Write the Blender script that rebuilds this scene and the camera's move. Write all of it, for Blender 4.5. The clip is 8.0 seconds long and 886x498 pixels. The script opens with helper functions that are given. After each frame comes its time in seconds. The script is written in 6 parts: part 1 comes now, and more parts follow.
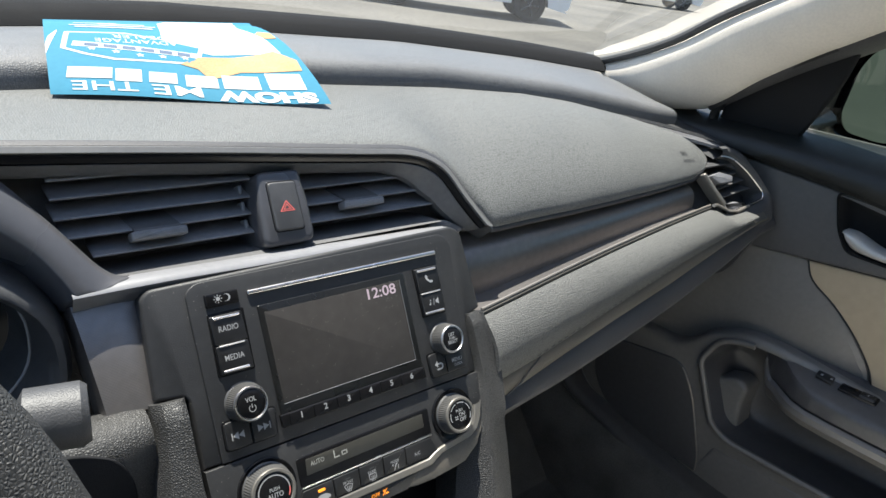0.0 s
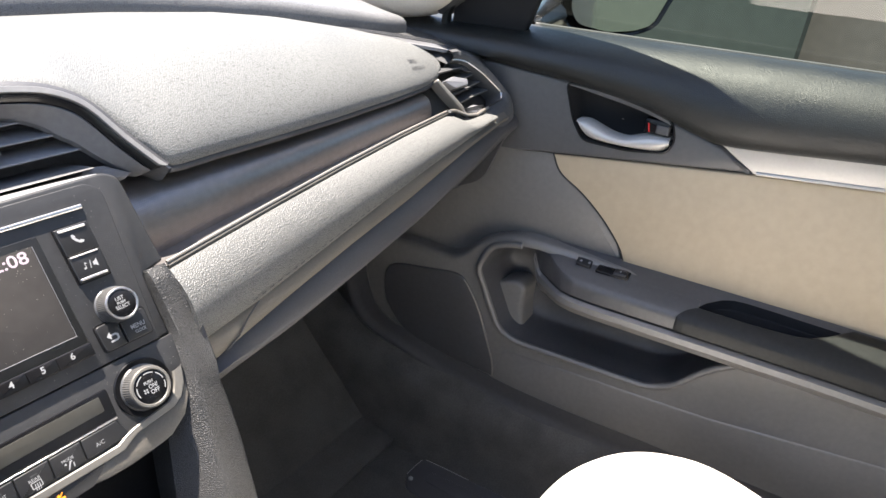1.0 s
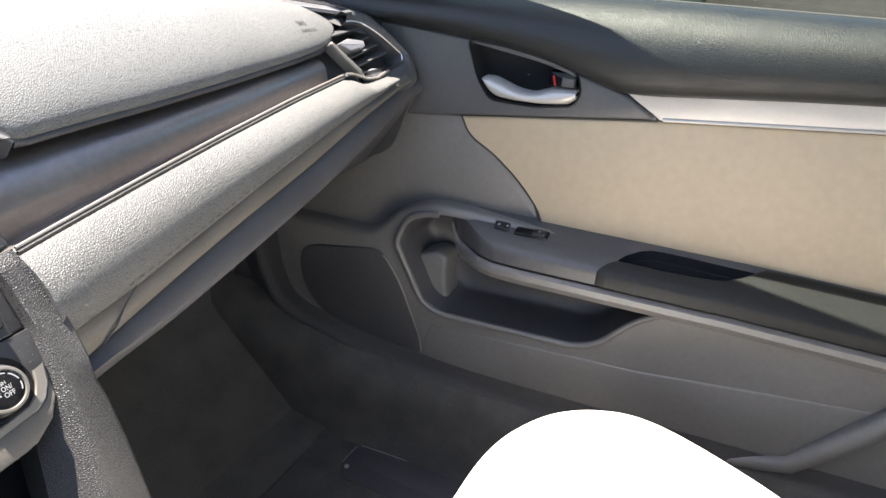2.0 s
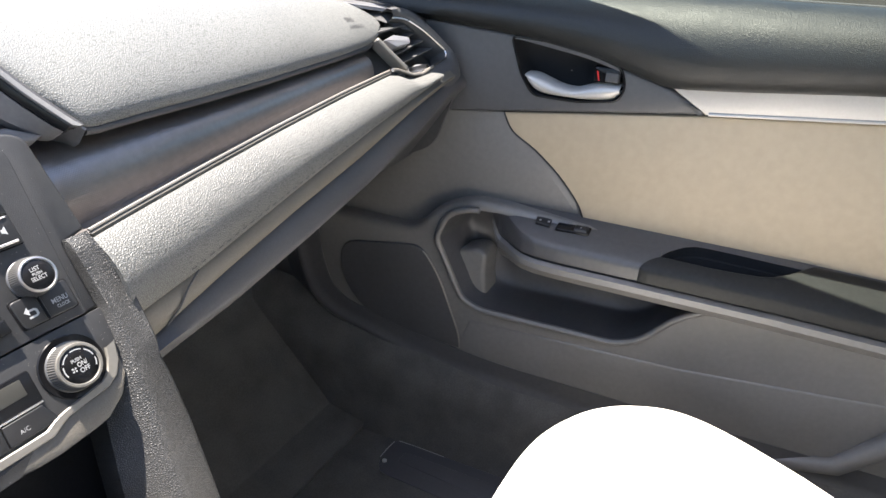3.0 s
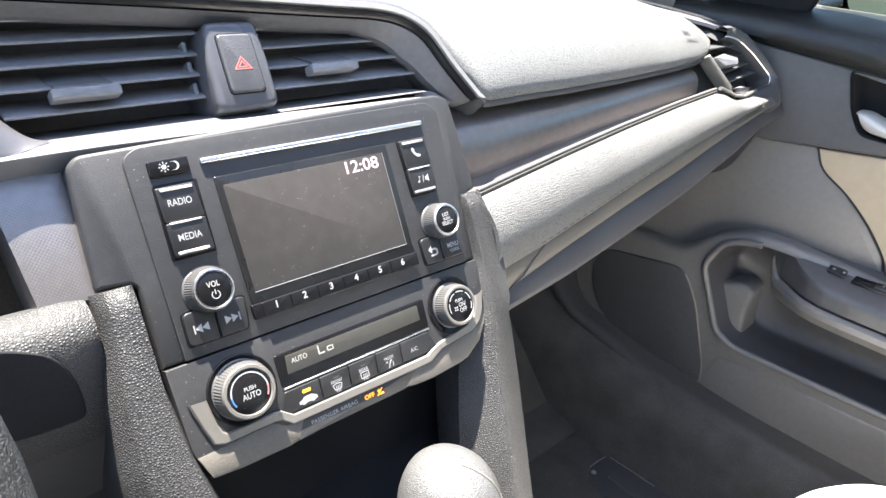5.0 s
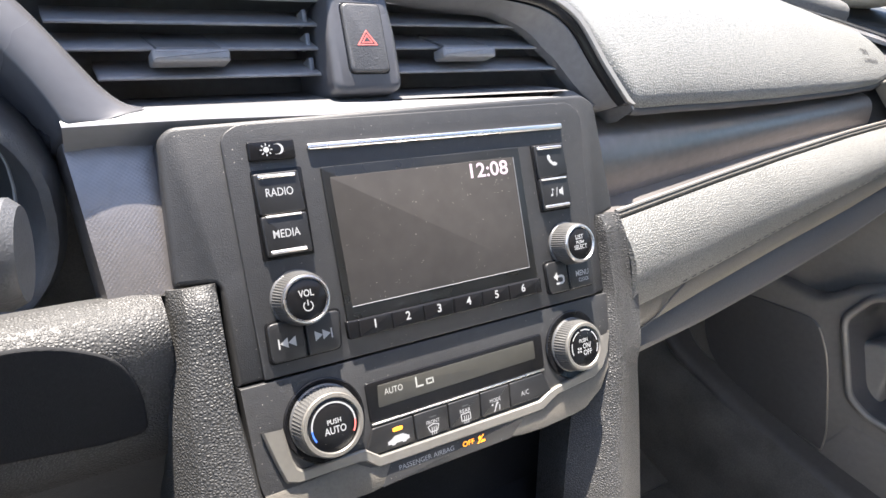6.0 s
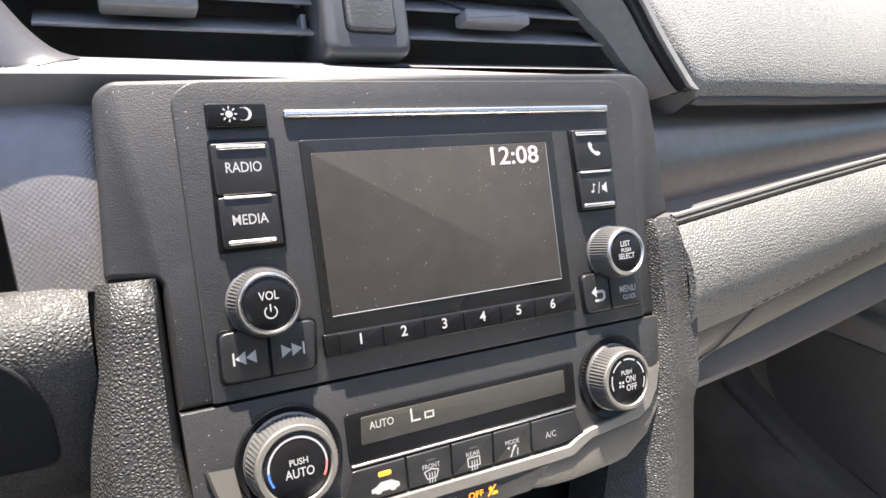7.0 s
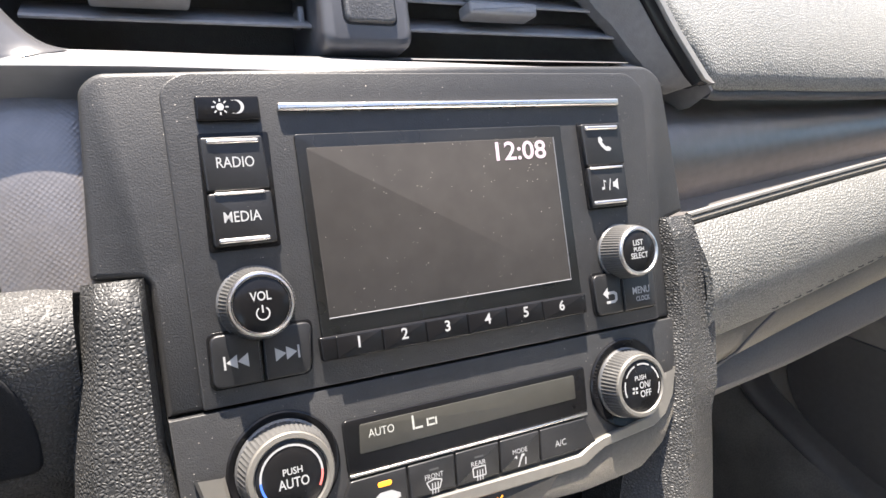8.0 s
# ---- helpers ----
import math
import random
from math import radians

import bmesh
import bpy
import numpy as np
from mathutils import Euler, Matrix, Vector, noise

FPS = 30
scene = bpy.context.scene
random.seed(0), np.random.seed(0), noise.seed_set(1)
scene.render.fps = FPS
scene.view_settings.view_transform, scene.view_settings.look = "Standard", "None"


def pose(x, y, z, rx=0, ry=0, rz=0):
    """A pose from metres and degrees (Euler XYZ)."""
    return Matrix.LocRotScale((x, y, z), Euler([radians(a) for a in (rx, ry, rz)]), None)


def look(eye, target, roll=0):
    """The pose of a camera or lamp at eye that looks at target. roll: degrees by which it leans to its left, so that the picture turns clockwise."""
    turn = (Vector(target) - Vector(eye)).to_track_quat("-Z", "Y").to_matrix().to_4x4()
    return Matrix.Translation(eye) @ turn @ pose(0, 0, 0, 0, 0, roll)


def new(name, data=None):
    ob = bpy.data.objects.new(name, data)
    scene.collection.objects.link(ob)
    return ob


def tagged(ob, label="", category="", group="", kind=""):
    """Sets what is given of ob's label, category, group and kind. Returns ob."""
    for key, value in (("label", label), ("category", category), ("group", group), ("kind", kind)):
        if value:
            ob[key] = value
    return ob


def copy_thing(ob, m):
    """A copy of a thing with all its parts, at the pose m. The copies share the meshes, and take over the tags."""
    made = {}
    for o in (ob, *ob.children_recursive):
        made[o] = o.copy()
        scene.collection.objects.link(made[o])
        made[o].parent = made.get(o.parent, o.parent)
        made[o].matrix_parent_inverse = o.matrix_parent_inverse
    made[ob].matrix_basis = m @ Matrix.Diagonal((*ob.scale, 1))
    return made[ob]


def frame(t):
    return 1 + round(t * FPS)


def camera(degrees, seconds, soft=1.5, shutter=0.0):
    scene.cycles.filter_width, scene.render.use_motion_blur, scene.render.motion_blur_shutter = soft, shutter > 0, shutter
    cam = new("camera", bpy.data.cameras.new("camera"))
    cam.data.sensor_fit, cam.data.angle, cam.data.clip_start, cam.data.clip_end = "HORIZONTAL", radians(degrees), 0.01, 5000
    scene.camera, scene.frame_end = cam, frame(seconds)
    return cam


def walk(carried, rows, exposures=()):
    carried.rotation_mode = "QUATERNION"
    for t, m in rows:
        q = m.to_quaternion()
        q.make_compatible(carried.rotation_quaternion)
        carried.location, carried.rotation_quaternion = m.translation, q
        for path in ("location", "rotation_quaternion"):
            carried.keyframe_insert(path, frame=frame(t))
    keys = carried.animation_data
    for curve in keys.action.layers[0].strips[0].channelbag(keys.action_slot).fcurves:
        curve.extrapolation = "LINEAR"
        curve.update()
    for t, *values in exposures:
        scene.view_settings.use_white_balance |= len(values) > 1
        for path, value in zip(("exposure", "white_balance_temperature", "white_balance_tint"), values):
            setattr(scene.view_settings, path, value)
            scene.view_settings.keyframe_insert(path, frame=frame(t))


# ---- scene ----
cam = camera(68.5, 8.0)
# seconds, eye, turn in degrees
PATH = [
    (0.0, -0.2263, -0.3542, 1.1788, 65.01, -7.46, -37.97),
    (0.5, -0.1629, -0.3732, 1.1696, 63.22, -6.26, -47.82),
    (1.0, -0.1161, -0.4056, 1.1556, 61.80, -4.66, -55.20),
    (1.5, -0.0877, -0.4265, 1.1379, 61.06, -3.10, -60.49),
    (1.7, -0.0825, -0.4224, 1.1309, 61.06, -3.23, -62.50),
    (2.8, -0.0898, -0.4140, 1.1118, 61.42, -2.47, -62.20),
    (3.0, -0.1022, -0.4070, 1.1128, 61.41, -2.38, -60.30),
    (3.5, -0.1338, -0.3924, 1.1132, 61.32, -3.04, -55.18),
    (4.0, -0.1640, -0.3786, 1.1117, 61.26, -3.54, -50.30),
    (4.5, -0.1883, -0.3612, 1.1077, 61.32, -3.90, -45.16),
    (5.0, -0.2025, -0.3291, 1.1009, 61.02, -5.42, -40.69),
    (5.2, -0.2034, -0.3132, 1.0947, 60.92, -6.04, -38.82),
    (6.3, -0.1671, -0.2580, 1.0619, 60.86, -7.38, -29.14),
    (6.5, -0.1564, -0.2514, 1.0520, 61.26, -7.25, -28.27),
    (7.0, -0.1377, -0.2335, 1.0369, 61.77, -7.35, -26.56),
    (7.5, -0.1306, -0.2263, 1.0301, 62.35, -6.83, -25.62),
    (8.0, -0.1286, -0.2283, 1.0289, 62.35, -6.52, -25.51),
]
walk(cam, [(t, pose(x, y, z, rx, ry, rz)) for t, x, y, z, rx, ry, rz in PATH], [(0.0, 1.35, 6500, 5), (0.5, 1.75, 6600, 7), (1.0, 2.43, 6800, 12), (1.5, 2.55, 6800, 12), (3.0, 2.53, 6700, 11), (3.5, 2.58, 6550, 10), (4.0, 2.72, 6550, 10), (4.5, 2.92, 6600, 10), (5.0, 3.03, 6600, 10), (6.5, 2.55, 6850, 12), (8.0, 2.57, 6950, 12)])

# ---- light ----
SUN_FROM = Vector((-0.065, 0.28, 0.95)).normalized()
world = bpy.data.worlds.new("daylight")
scene.world = world
world.use_nodes = True
wn = world.node_tree.nodes
sky = wn.new("ShaderNodeTexSky")
sky.sky_type = "NISHITA"
sky.sun_disc = False
sky.sun_elevation = math.asin(SUN_FROM.z)
sky.sun_rotation = math.atan2(SUN_FROM.x, SUN_FROM.y)
world.node_tree.links.new(sky.outputs[0], wn["Background"].inputs[0])
wn["Background"].inputs[1].default_value = 0.1
sun_data = bpy.data.lights.new("sun", "SUN")
sun_data.energy, sun_data.angle, sun_data.color = 5.0, radians(0.6), (1.0, 0.95, 0.885)
sun = new("sun", sun_data)
sun.matrix_world = look(SUN_FROM * 20, (0, 0, 0))


# ---- materials ----
def material(name, color, rough=0.5, metal=0.0, mottle=(25, 0.12), grain=None, dust=0.0, coat=0.0, spec=0.5, fleck=None, emit=0.0, sheen=0.0):
    """grain: kind, cells per metre, depth in metres. dust: share of pale specks. fleck: regular weave, cells per metre and depth."""
    m = bpy.data.materials.new(name)
    m.use_nodes = True
    n, l = m.node_tree.nodes, m.node_tree.links
    b = n["Principled BSDF"]
    b.inputs["Roughness"].default_value = rough
    b.inputs["Metallic"].default_value = metal
    b.inputs["Coat Weight"].default_value = coat
    b.inputs["Coat Roughness"].default_value = 0.12
    b.inputs["Specular IOR Level"].default_value = spec
    b.inputs["Sheen Weight"].default_value = sheen
    b.inputs["Sheen Roughness"].default_value = 0.35
    co = n.new("ShaderNodeTexCoord")

    def tex(kind, scale, **inputs):
        t = n.new(kind)
        l.new(co.outputs["Object"], t.inputs["Vector"])
        t.inputs["Scale"].default_value = scale
        for k, v in inputs.items():
            t.inputs[k].default_value = v
        return t

    def scaled(value, low, high, lo=0.3, hi=0.7, soft=False):
        r = n.new("ShaderNodeMapRange")
        r.interpolation_type = "SMOOTHSTEP" if soft else "LINEAR"
        l.new(value, r.inputs["Value"])
        r.inputs["From Min"].default_value, r.inputs["From Max"].default_value = lo, hi
        r.inputs["To Min"].default_value, r.inputs["To Max"].default_value = low, high
        return r.outputs["Result"]

    big = tex("ShaderNodeTexNoise", mottle[0], Detail=3.0)
    small = tex("ShaderNodeTexNoise", mottle[0] * 23, Detail=2.0)
    f1 = scaled(big.outputs["Fac"], 1 - mottle[1], 1 + mottle[1])
    f2 = scaled(small.outputs["Fac"], 1 - mottle[1] * 0.7, 1 + mottle[1] * 0.7)
    mul = n.new("ShaderNodeMath")
    mul.operation = "MULTIPLY"
    l.new(f1, mul.inputs[0])
    l.new(f2, mul.inputs[1])
    tint = n.new("ShaderNodeVectorMath")
    tint.operation = "SCALE"
    tint.inputs[0].default_value = color[:3]
    l.new(mul.outputs[0], tint.inputs["Scale"])
    out = tint.outputs[0]
    if dust:
        v = tex("ShaderNodeTexVoronoi", 1150.0)
        pick = n.new("ShaderNodeSeparateColor")
        l.new(v.outputs["Color"], pick.inputs[0])
        patch = tex("ShaderNodeTexNoise", 22.0, Detail=3.0)
        share = scaled(patch.outputs["Fac"], 1 - dust * 0.3, 1 - dust * 1.8)
        over = n.new("ShaderNodeMath")
        over.operation = "SUBTRACT"
        l.new(pick.outputs[0], over.inputs[0])
        l.new(share, over.inputs[1])
        few = scaled(over.outputs[0], 0.0, 0.24, 0.0, 0.06)
        near = n.new("ShaderNodeMath")
        near.operation = "LESS_THAN"
        l.new(v.outputs["Distance"], near.inputs[0])
        l.new(few, near.inputs[1])
        film = tex("ShaderNodeTexNoise", 14.0, Detail=4.0)
        haze = scaled(film.outputs["Fac"], 0.0, 0.012, 0.45, 0.8)
        top = n.new("ShaderNodeMath")
        top.operation = "MAXIMUM"
        half = n.new("ShaderNodeMath")
        half.operation = "MULTIPLY"
        half.inputs[1].default_value = 0.6
        l.new(near.outputs[0], half.inputs[0])
        l.new(half.outputs[0], top.inputs[0])
        l.new(haze, top.inputs[1])
        mix = n.new("ShaderNodeMix")
        mix.data_type = "RGBA"
        l.new(top.outputs[0], mix.inputs["Factor"])
        l.new(out, mix.inputs["A"])
        mix.inputs["B"].default_value = (0.55, 0.5, 0.44, 1)
        out = mix.outputs["Result"]
    l.new(out, b.inputs["Base Color"])
    l.new(scaled(big.outputs["Fac"], max(rough - 0.06, 0.02), min(rough + 0.06, 1)), b.inputs["Roughness"])
    height, depth = None, 0.0
    if grain:
        kind, scale, depth = grain
        if kind == "leather":
            warp = tex("ShaderNodeTexNoise", scale * 0.9, Detail=1.0)
            shift = n.new("ShaderNodeVectorMath")
            shift.operation = "MULTIPLY_ADD"
            l.new(warp.outputs["Color"], shift.inputs[0])
            shift.inputs[1].default_value = (0.4 / scale,) * 3
            l.new(co.outputs["Object"], shift.inputs[2])
            v = tex("ShaderNodeTexVoronoi", scale, Randomness=0.9)
            v.feature = "DISTANCE_TO_EDGE"
            l.new(shift.outputs[0], v.inputs["Vector"])
            fine = tex("ShaderNodeTexNoise", scale * 1.6, Detail=2.0)
            pebble = scaled(v.outputs["Distance"], 0.0, 1.0, 0.0, 0.4, True)
            both = n.new("ShaderNodeMath")
            both.operation = "MULTIPLY_ADD"
            both.inputs[1].default_value = 0.08
            l.new(fine.outputs["Fac"], both.inputs[0])
            l.new(pebble, both.inputs[2])
            height = both.outputs[0]
            # creases between pebbles also darkened in the base colour, as their shade
            groove_shade = n.new("ShaderNodeVectorMath")
            groove_shade.operation = "SCALE"
            l.new(out, groove_shade.inputs[0])
            l.new(scaled(v.outputs["Distance"], 0.5, 1.0, 0.0, 0.13, True), groove_shade.inputs["Scale"])
            l.new(groove_shade.outputs[0], b.inputs["Base Color"])
        else:
            height = tex("ShaderNodeTexNoise", scale, Detail=4.0).outputs["Fac"]
    if fleck:
        scale, depth = fleck
        w1 = tex("ShaderNodeTexVoronoi", scale, Randomness=0.0)
        turned = n.new("ShaderNodeMapping")
        turned.inputs["Rotation"].default_value = (radians(-60), 0, radians(40))
        l.new(co.outputs["Object"], turned.inputs["Vector"])
        l.new(turned.outputs[0], w1.inputs["Vector"])
        height = w1.outputs["Distance"]
    if height is not None:
        bump = n.new("ShaderNodeBump")
        bump.inputs["Strength"].default_value = 1.0
        bump.inputs["Distance"].default_value = depth
        l.new(height, bump.inputs["Height"])
        l.new(bump.outputs["Normal"], b.inputs["Normal"])
    if emit:
        b.inputs["Emission Color"].default_value = (*color[:3], 1)
        b.inputs["Emission Strength"].default_value = emit
    return m


def glass(name, color):
    """Thin clear glazing: lets light straight through and mirrors a little, more at a slant."""
    m = bpy.data.materials.new(name)
    m.use_nodes = True
    n, l = m.node_tree.nodes, m.node_tree.links
    n.remove(n["Principled BSDF"])
    clear, gloss, mix, slant, power, share = n.new("ShaderNodeBsdfTransparent"), n.new("ShaderNodeBsdfGlossy"), n.new("ShaderNodeMixShader"), n.new("ShaderNodeLayerWeight"), n.new("ShaderNodeMath"), n.new("ShaderNodeMath")
    clear.inputs["Color"].default_value = (*color, 1)
    gloss.inputs["Roughness"].default_value = 0.0
    slant.inputs["Blend"].default_value = 0.5
    power.operation, share.operation = "POWER", "MULTIPLY_ADD"
    power.inputs[1].default_value = 3.0
    share.inputs[1].default_value, share.inputs[2].default_value = 0.75, 0.06
    l.new(slant.outputs["Facing"], power.inputs[0])
    l.new(power.outputs[0], share.inputs[0])
    l.new(share.outputs[0], mix.inputs[0])
    l.new(clear.outputs[0], mix.inputs[1])
    l.new(gloss.outputs[0], mix.inputs[2])
    l.new(mix.outputs[0], n["Material Output"].inputs["Surface"])
    return m


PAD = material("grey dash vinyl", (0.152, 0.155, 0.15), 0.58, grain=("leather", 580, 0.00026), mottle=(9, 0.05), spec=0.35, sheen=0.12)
ROLL = material("charcoal dash vinyl", (0.05, 0.05, 0.054), 0.55, grain=("noise", 900, 0.0003))
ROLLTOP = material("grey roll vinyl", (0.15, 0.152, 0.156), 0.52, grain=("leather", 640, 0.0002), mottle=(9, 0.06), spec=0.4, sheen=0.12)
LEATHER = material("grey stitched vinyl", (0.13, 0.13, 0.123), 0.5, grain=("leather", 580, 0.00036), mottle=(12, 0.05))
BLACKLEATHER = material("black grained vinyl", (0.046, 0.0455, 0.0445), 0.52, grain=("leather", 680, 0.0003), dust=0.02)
DARK = material("black moulded plastic", (0.06, 0.06, 0.062), 0.5, grain=("noise", 1300, 0.00025), mottle=(10, 0.15))
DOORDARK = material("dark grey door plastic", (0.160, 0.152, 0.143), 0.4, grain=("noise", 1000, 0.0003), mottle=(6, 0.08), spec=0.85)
# darker copy of the door plastic: dimmer light on bezel and armrest is in it
ARMREST = material("dark satin plastic and shaded door tone", (0.072, 0.071, 0.073), 0.38, grain=("noise", 1100, 0.0003), mottle=(6, 0.1), spec=0.6)
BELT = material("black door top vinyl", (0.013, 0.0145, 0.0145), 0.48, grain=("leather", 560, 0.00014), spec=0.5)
ARMPAD = material("black armrest pad", (0.016, 0.0165, 0.016), 0.5, grain=("noise", 1200, 0.0002), mottle=(8, 0.2), spec=0.3)
HANDLE = material("pale silver handle plastic", (0.5, 0.475, 0.44), 0.36, metal=0.3, mottle=(15, 0.04))
FACE = material("satin black fascia plastic", (0.029, 0.029, 0.030), 0.5, grain=("noise", 1700, 0.00016), dust=0.05, mottle=(8, 0.12))
KEYMAT = material("matt black key plastic", (0.013, 0.013, 0.014), 0.4, dust=0.02)
# near-black; on the pull cup and bolster cover shade is put into this colour
BOWL = material("dark matt plastic and cup shade", (0.014, 0.0145, 0.016), 0.85, grain=("noise", 1500, 0.0003), spec=0.2)
GLOSS = material("piano black plastic", (0.008, 0.008, 0.009), 0.18, dust=0.03, mottle=(8, 0.1), spec=0.22)
SCREEN = material("dark screen glass", (0.05, 0.046, 0.043), 0.32, dust=0.06, mottle=(5, 0.1), spec=0.14)
BEZEL = material("screen surround black", (0.01, 0.01, 0.01), 0.3, dust=0.04)
LCD = material("grey liquid crystal panel", (0.045, 0.043, 0.037), 0.3, mottle=(6, 0.1))
SILVER = material("satin silver plastic", (0.22, 0.207, 0.185), 0.42, metal=0.5, mottle=(15, 0.05))
KNURL = material("dark silver knurled plastic", (0.13, 0.128, 0.125), 0.38, metal=0.5, mottle=(15, 0.08))
CHROME = material("bright chrome", (0.78, 0.74, 0.72), 0.28, metal=1.0, mottle=(20, 0.03))
LEDGE = material("satin grey dash plastic", (0.2, 0.2, 0.21), 0.34, mottle=(8, 0.06))
# darker copy of the ledge plastic; the side arm's shade is in this colour
ARMGREY = material("dark satin plastic and arm shade", (0.075, 0.075, 0.082), 0.3, mottle=(8, 0.06))
SLAT = material("dark grey slat plastic", (0.23, 0.228, 0.235), 0.42, grain=("noise", 1300, 0.0001), mottle=(10, 0.12))
VENTIN = material("grey vent interior plastic", (0.12, 0.119, 0.122), 0.5, grain=("noise", 1300, 0.0002), mottle=(10, 0.12))
TRIMGREY = material("grey satin arch trim", (0.2, 0.196, 0.19), 0.35, metal=0.2, mottle=(10, 0.08))
INSERT = material("dark patterned dash insert", (0.23, 0.213, 0.205), 0.34, metal=0.7, fleck=(700, 0.00014), mottle=(7, 0.08))
STRIP = material("pale satin strip", (0.25, 0.23, 0.205), 0.36, metal=0.35, mottle=(12, 0.06))
TAN = material("beige door vinyl", (0.41, 0.335, 0.235), 0.6, grain=("noise", 900, 0.0002), mottle=(4, 0.05))
TAUPE = material("taupe dash plastic", (0.105, 0.095, 0.08), 0.55, grain=("noise", 1300, 0.0003))
IVORY = material("ivory seat fabric", (0.8, 0.78, 0.74), 0.8, grain=("noise", 1600, 0.0004), mottle=(12, 0.05))
PILLAR = material("beige pillar trim fabric", (0.74, 0.68, 0.6), 0.8, grain=("noise", 1800, 0.0003), mottle=(14, 0.06))
ROOFING = material("beige headliner", (0.55, 0.51, 0.45), 0.9, grain=("noise", 1500, 0.0004))
CARPET = material("dusty black carpet", (0.095, 0.093, 0.089), 0.95, grain=("noise", 900, 0.0012), mottle=(20, 0.2))
RUBBER = material("worn black rubber", (0.06, 0.06, 0.06), 0.6, grain=("noise", 1200, 0.0003))
WHITE = material("white print", (0.36, 0.36, 0.36), 0.5, mottle=(40, 0.02))
GREYPRINT = material("grey print", (0.36, 0.36, 0.36), 0.5, mottle=(40, 0.02))
LCDINK = material("lit grey segments", (0.36, 0.36, 0.33), 0.5, emit=0.05)
CLOCKINK = material("lit pink white digits", (0.42, 0.33, 0.37), 0.5, emit=0.1)
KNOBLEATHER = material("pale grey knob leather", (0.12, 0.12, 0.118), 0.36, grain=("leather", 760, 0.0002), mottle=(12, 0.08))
ORANGE = material("lit orange lamp", (1.0, 0.30, 0.02), 0.5, emit=0.45)
# small emission added, so these printed marks glow a little
RED = material("faintly glowing red print", (0.75, 0.16, 0.14), 0.5, emit=0.05)
REDPAINT = material("red lock mark", (0.55, 0.02, 0.02), 0.4)
BLUE = material("blue print", (0.05, 0.16, 0.7), 0.5)
TEAL = material("teal printed paper", (0.05, 0.2, 0.295), 0.75, mottle=(10, 0.05), spec=0.12)
PAPERWHITE = material("white printed paper", (0.56, 0.57, 0.57), 0.7, mottle=(10, 0.03), spec=0.15)
AMBER = material("orange printed patch", (0.47, 0.29, 0.15), 0.7, mottle=(30, 0.2), spec=0.15)
NAVYPRINT = material("dark blue print", (0.05, 0.09, 0.16), 0.4)
MIRROR = material("mirror silver", (0.85, 0.88, 0.86), 0.02, metal=1.0, mottle=(5, 0.02))
ASPHALT = material("sunlit pale paving", (0.13, 0.123, 0.107), 0.9, grain=("noise", 60, 0.01), mottle=(0.5, 0.25))
CARWHITE = material("white car paint", (0.75, 0.76, 0.77), 0.25, coat=0.6, mottle=(2, 0.03))
CARGREY = material("grey car paint", (0.2, 0.21, 0.22), 0.25, coat=0.6, mottle=(2, 0.03))
TYRE = material("tyre rubber", (0.02, 0.02, 0.02), 0.8)
RIM = material("alloy rim", (0.55, 0.55, 0.56), 0.3, metal=0.9)
CARGLASS = material("dark car window", (0.015, 0.018, 0.02), 0.06)
WINDSCREEN = glass("windscreen glass", (0.97, 0.97, 0.97))
SIDEGLASS = glass("green tinted glass", (0.60, 0.66, 0.60))
GREENWALL = material("grey green wall", (0.06, 0.072, 0.06), 0.9, mottle=(0.5, 0.1))
BEIGEWALL = material("beige rendered wall", (0.165, 0.145, 0.125), 0.9, mottle=(0.7, 0.1))

# ---- building helpers ----
ROOT = {}


def thing(name, m, label, category, group=""):
    ob = new(name)
    ob.empty_display_size = 0.05
    ob.matrix_world = m
    ROOT[ob] = m
    return tagged(ob, label, category, group)


def part(name, bm, mat, parent, label="", local=False, smooth=35):
    """Links a bmesh as one mesh object under a thing or a part."""
    root = ROOT[parent]
    if not local:
        bm.transform(root.inverted())
    bmesh.ops.recalc_face_normals(bm, faces=bm.faces)
    me = bpy.data.meshes.new(name)
    bm.to_mesh(me)
    bm.free()
    me.materials.append(mat)
    me.polygons.foreach_set("use_smooth", [True] * len(me.polygons))
    me.set_sharp_from_angle(angle=radians(smooth))
    ob = new(name, me)
    ob.parent = parent
    ROOT[ob] = root
    if label:
        ob["label"] = label
    return ob


def single(name, bm, mat, label, category, kind="", smooth=35):
    """A top-level mesh with no parts."""
    ROOT[None] = Matrix()
    ob = part(name, bm, mat, None, smooth=smooth)
    return tagged(ob, label, category, kind=kind)


def spline(points, n=6):
    """Catmull-Rom through points of any dimension, n steps a span."""
    p = [np.array(q, float) for q in points]
    p = [2 * p[0] - p[1]] + p + [2 * p[-1] - p[-2]]
    out = []
    for i in range(1, len(p) - 2):
        a, b, c, d = p[i - 1:i + 3]
        for k in range(n):
            t = k / n
            out.append(0.5 * (2 * b + (c - a) * t + (2 * a - 5 * b + 4 * c - d) * t * t + (3 * b - a - 3 * c + d) * t ** 3))
    return out + [p[-2]]


def curve_at(table, x):
    """Linear lookup in rows of (x, values...)."""
    t = np.array(table, float)
    return [float(np.interp(x, t[:, 0], t[:, k])) for k in range(1, t.shape[1])]


def area(poly):
    return sum(a[0] * b[1] - b[0] * a[1] for a, b in zip(poly, poly[1:] + poly[:1])) / 2


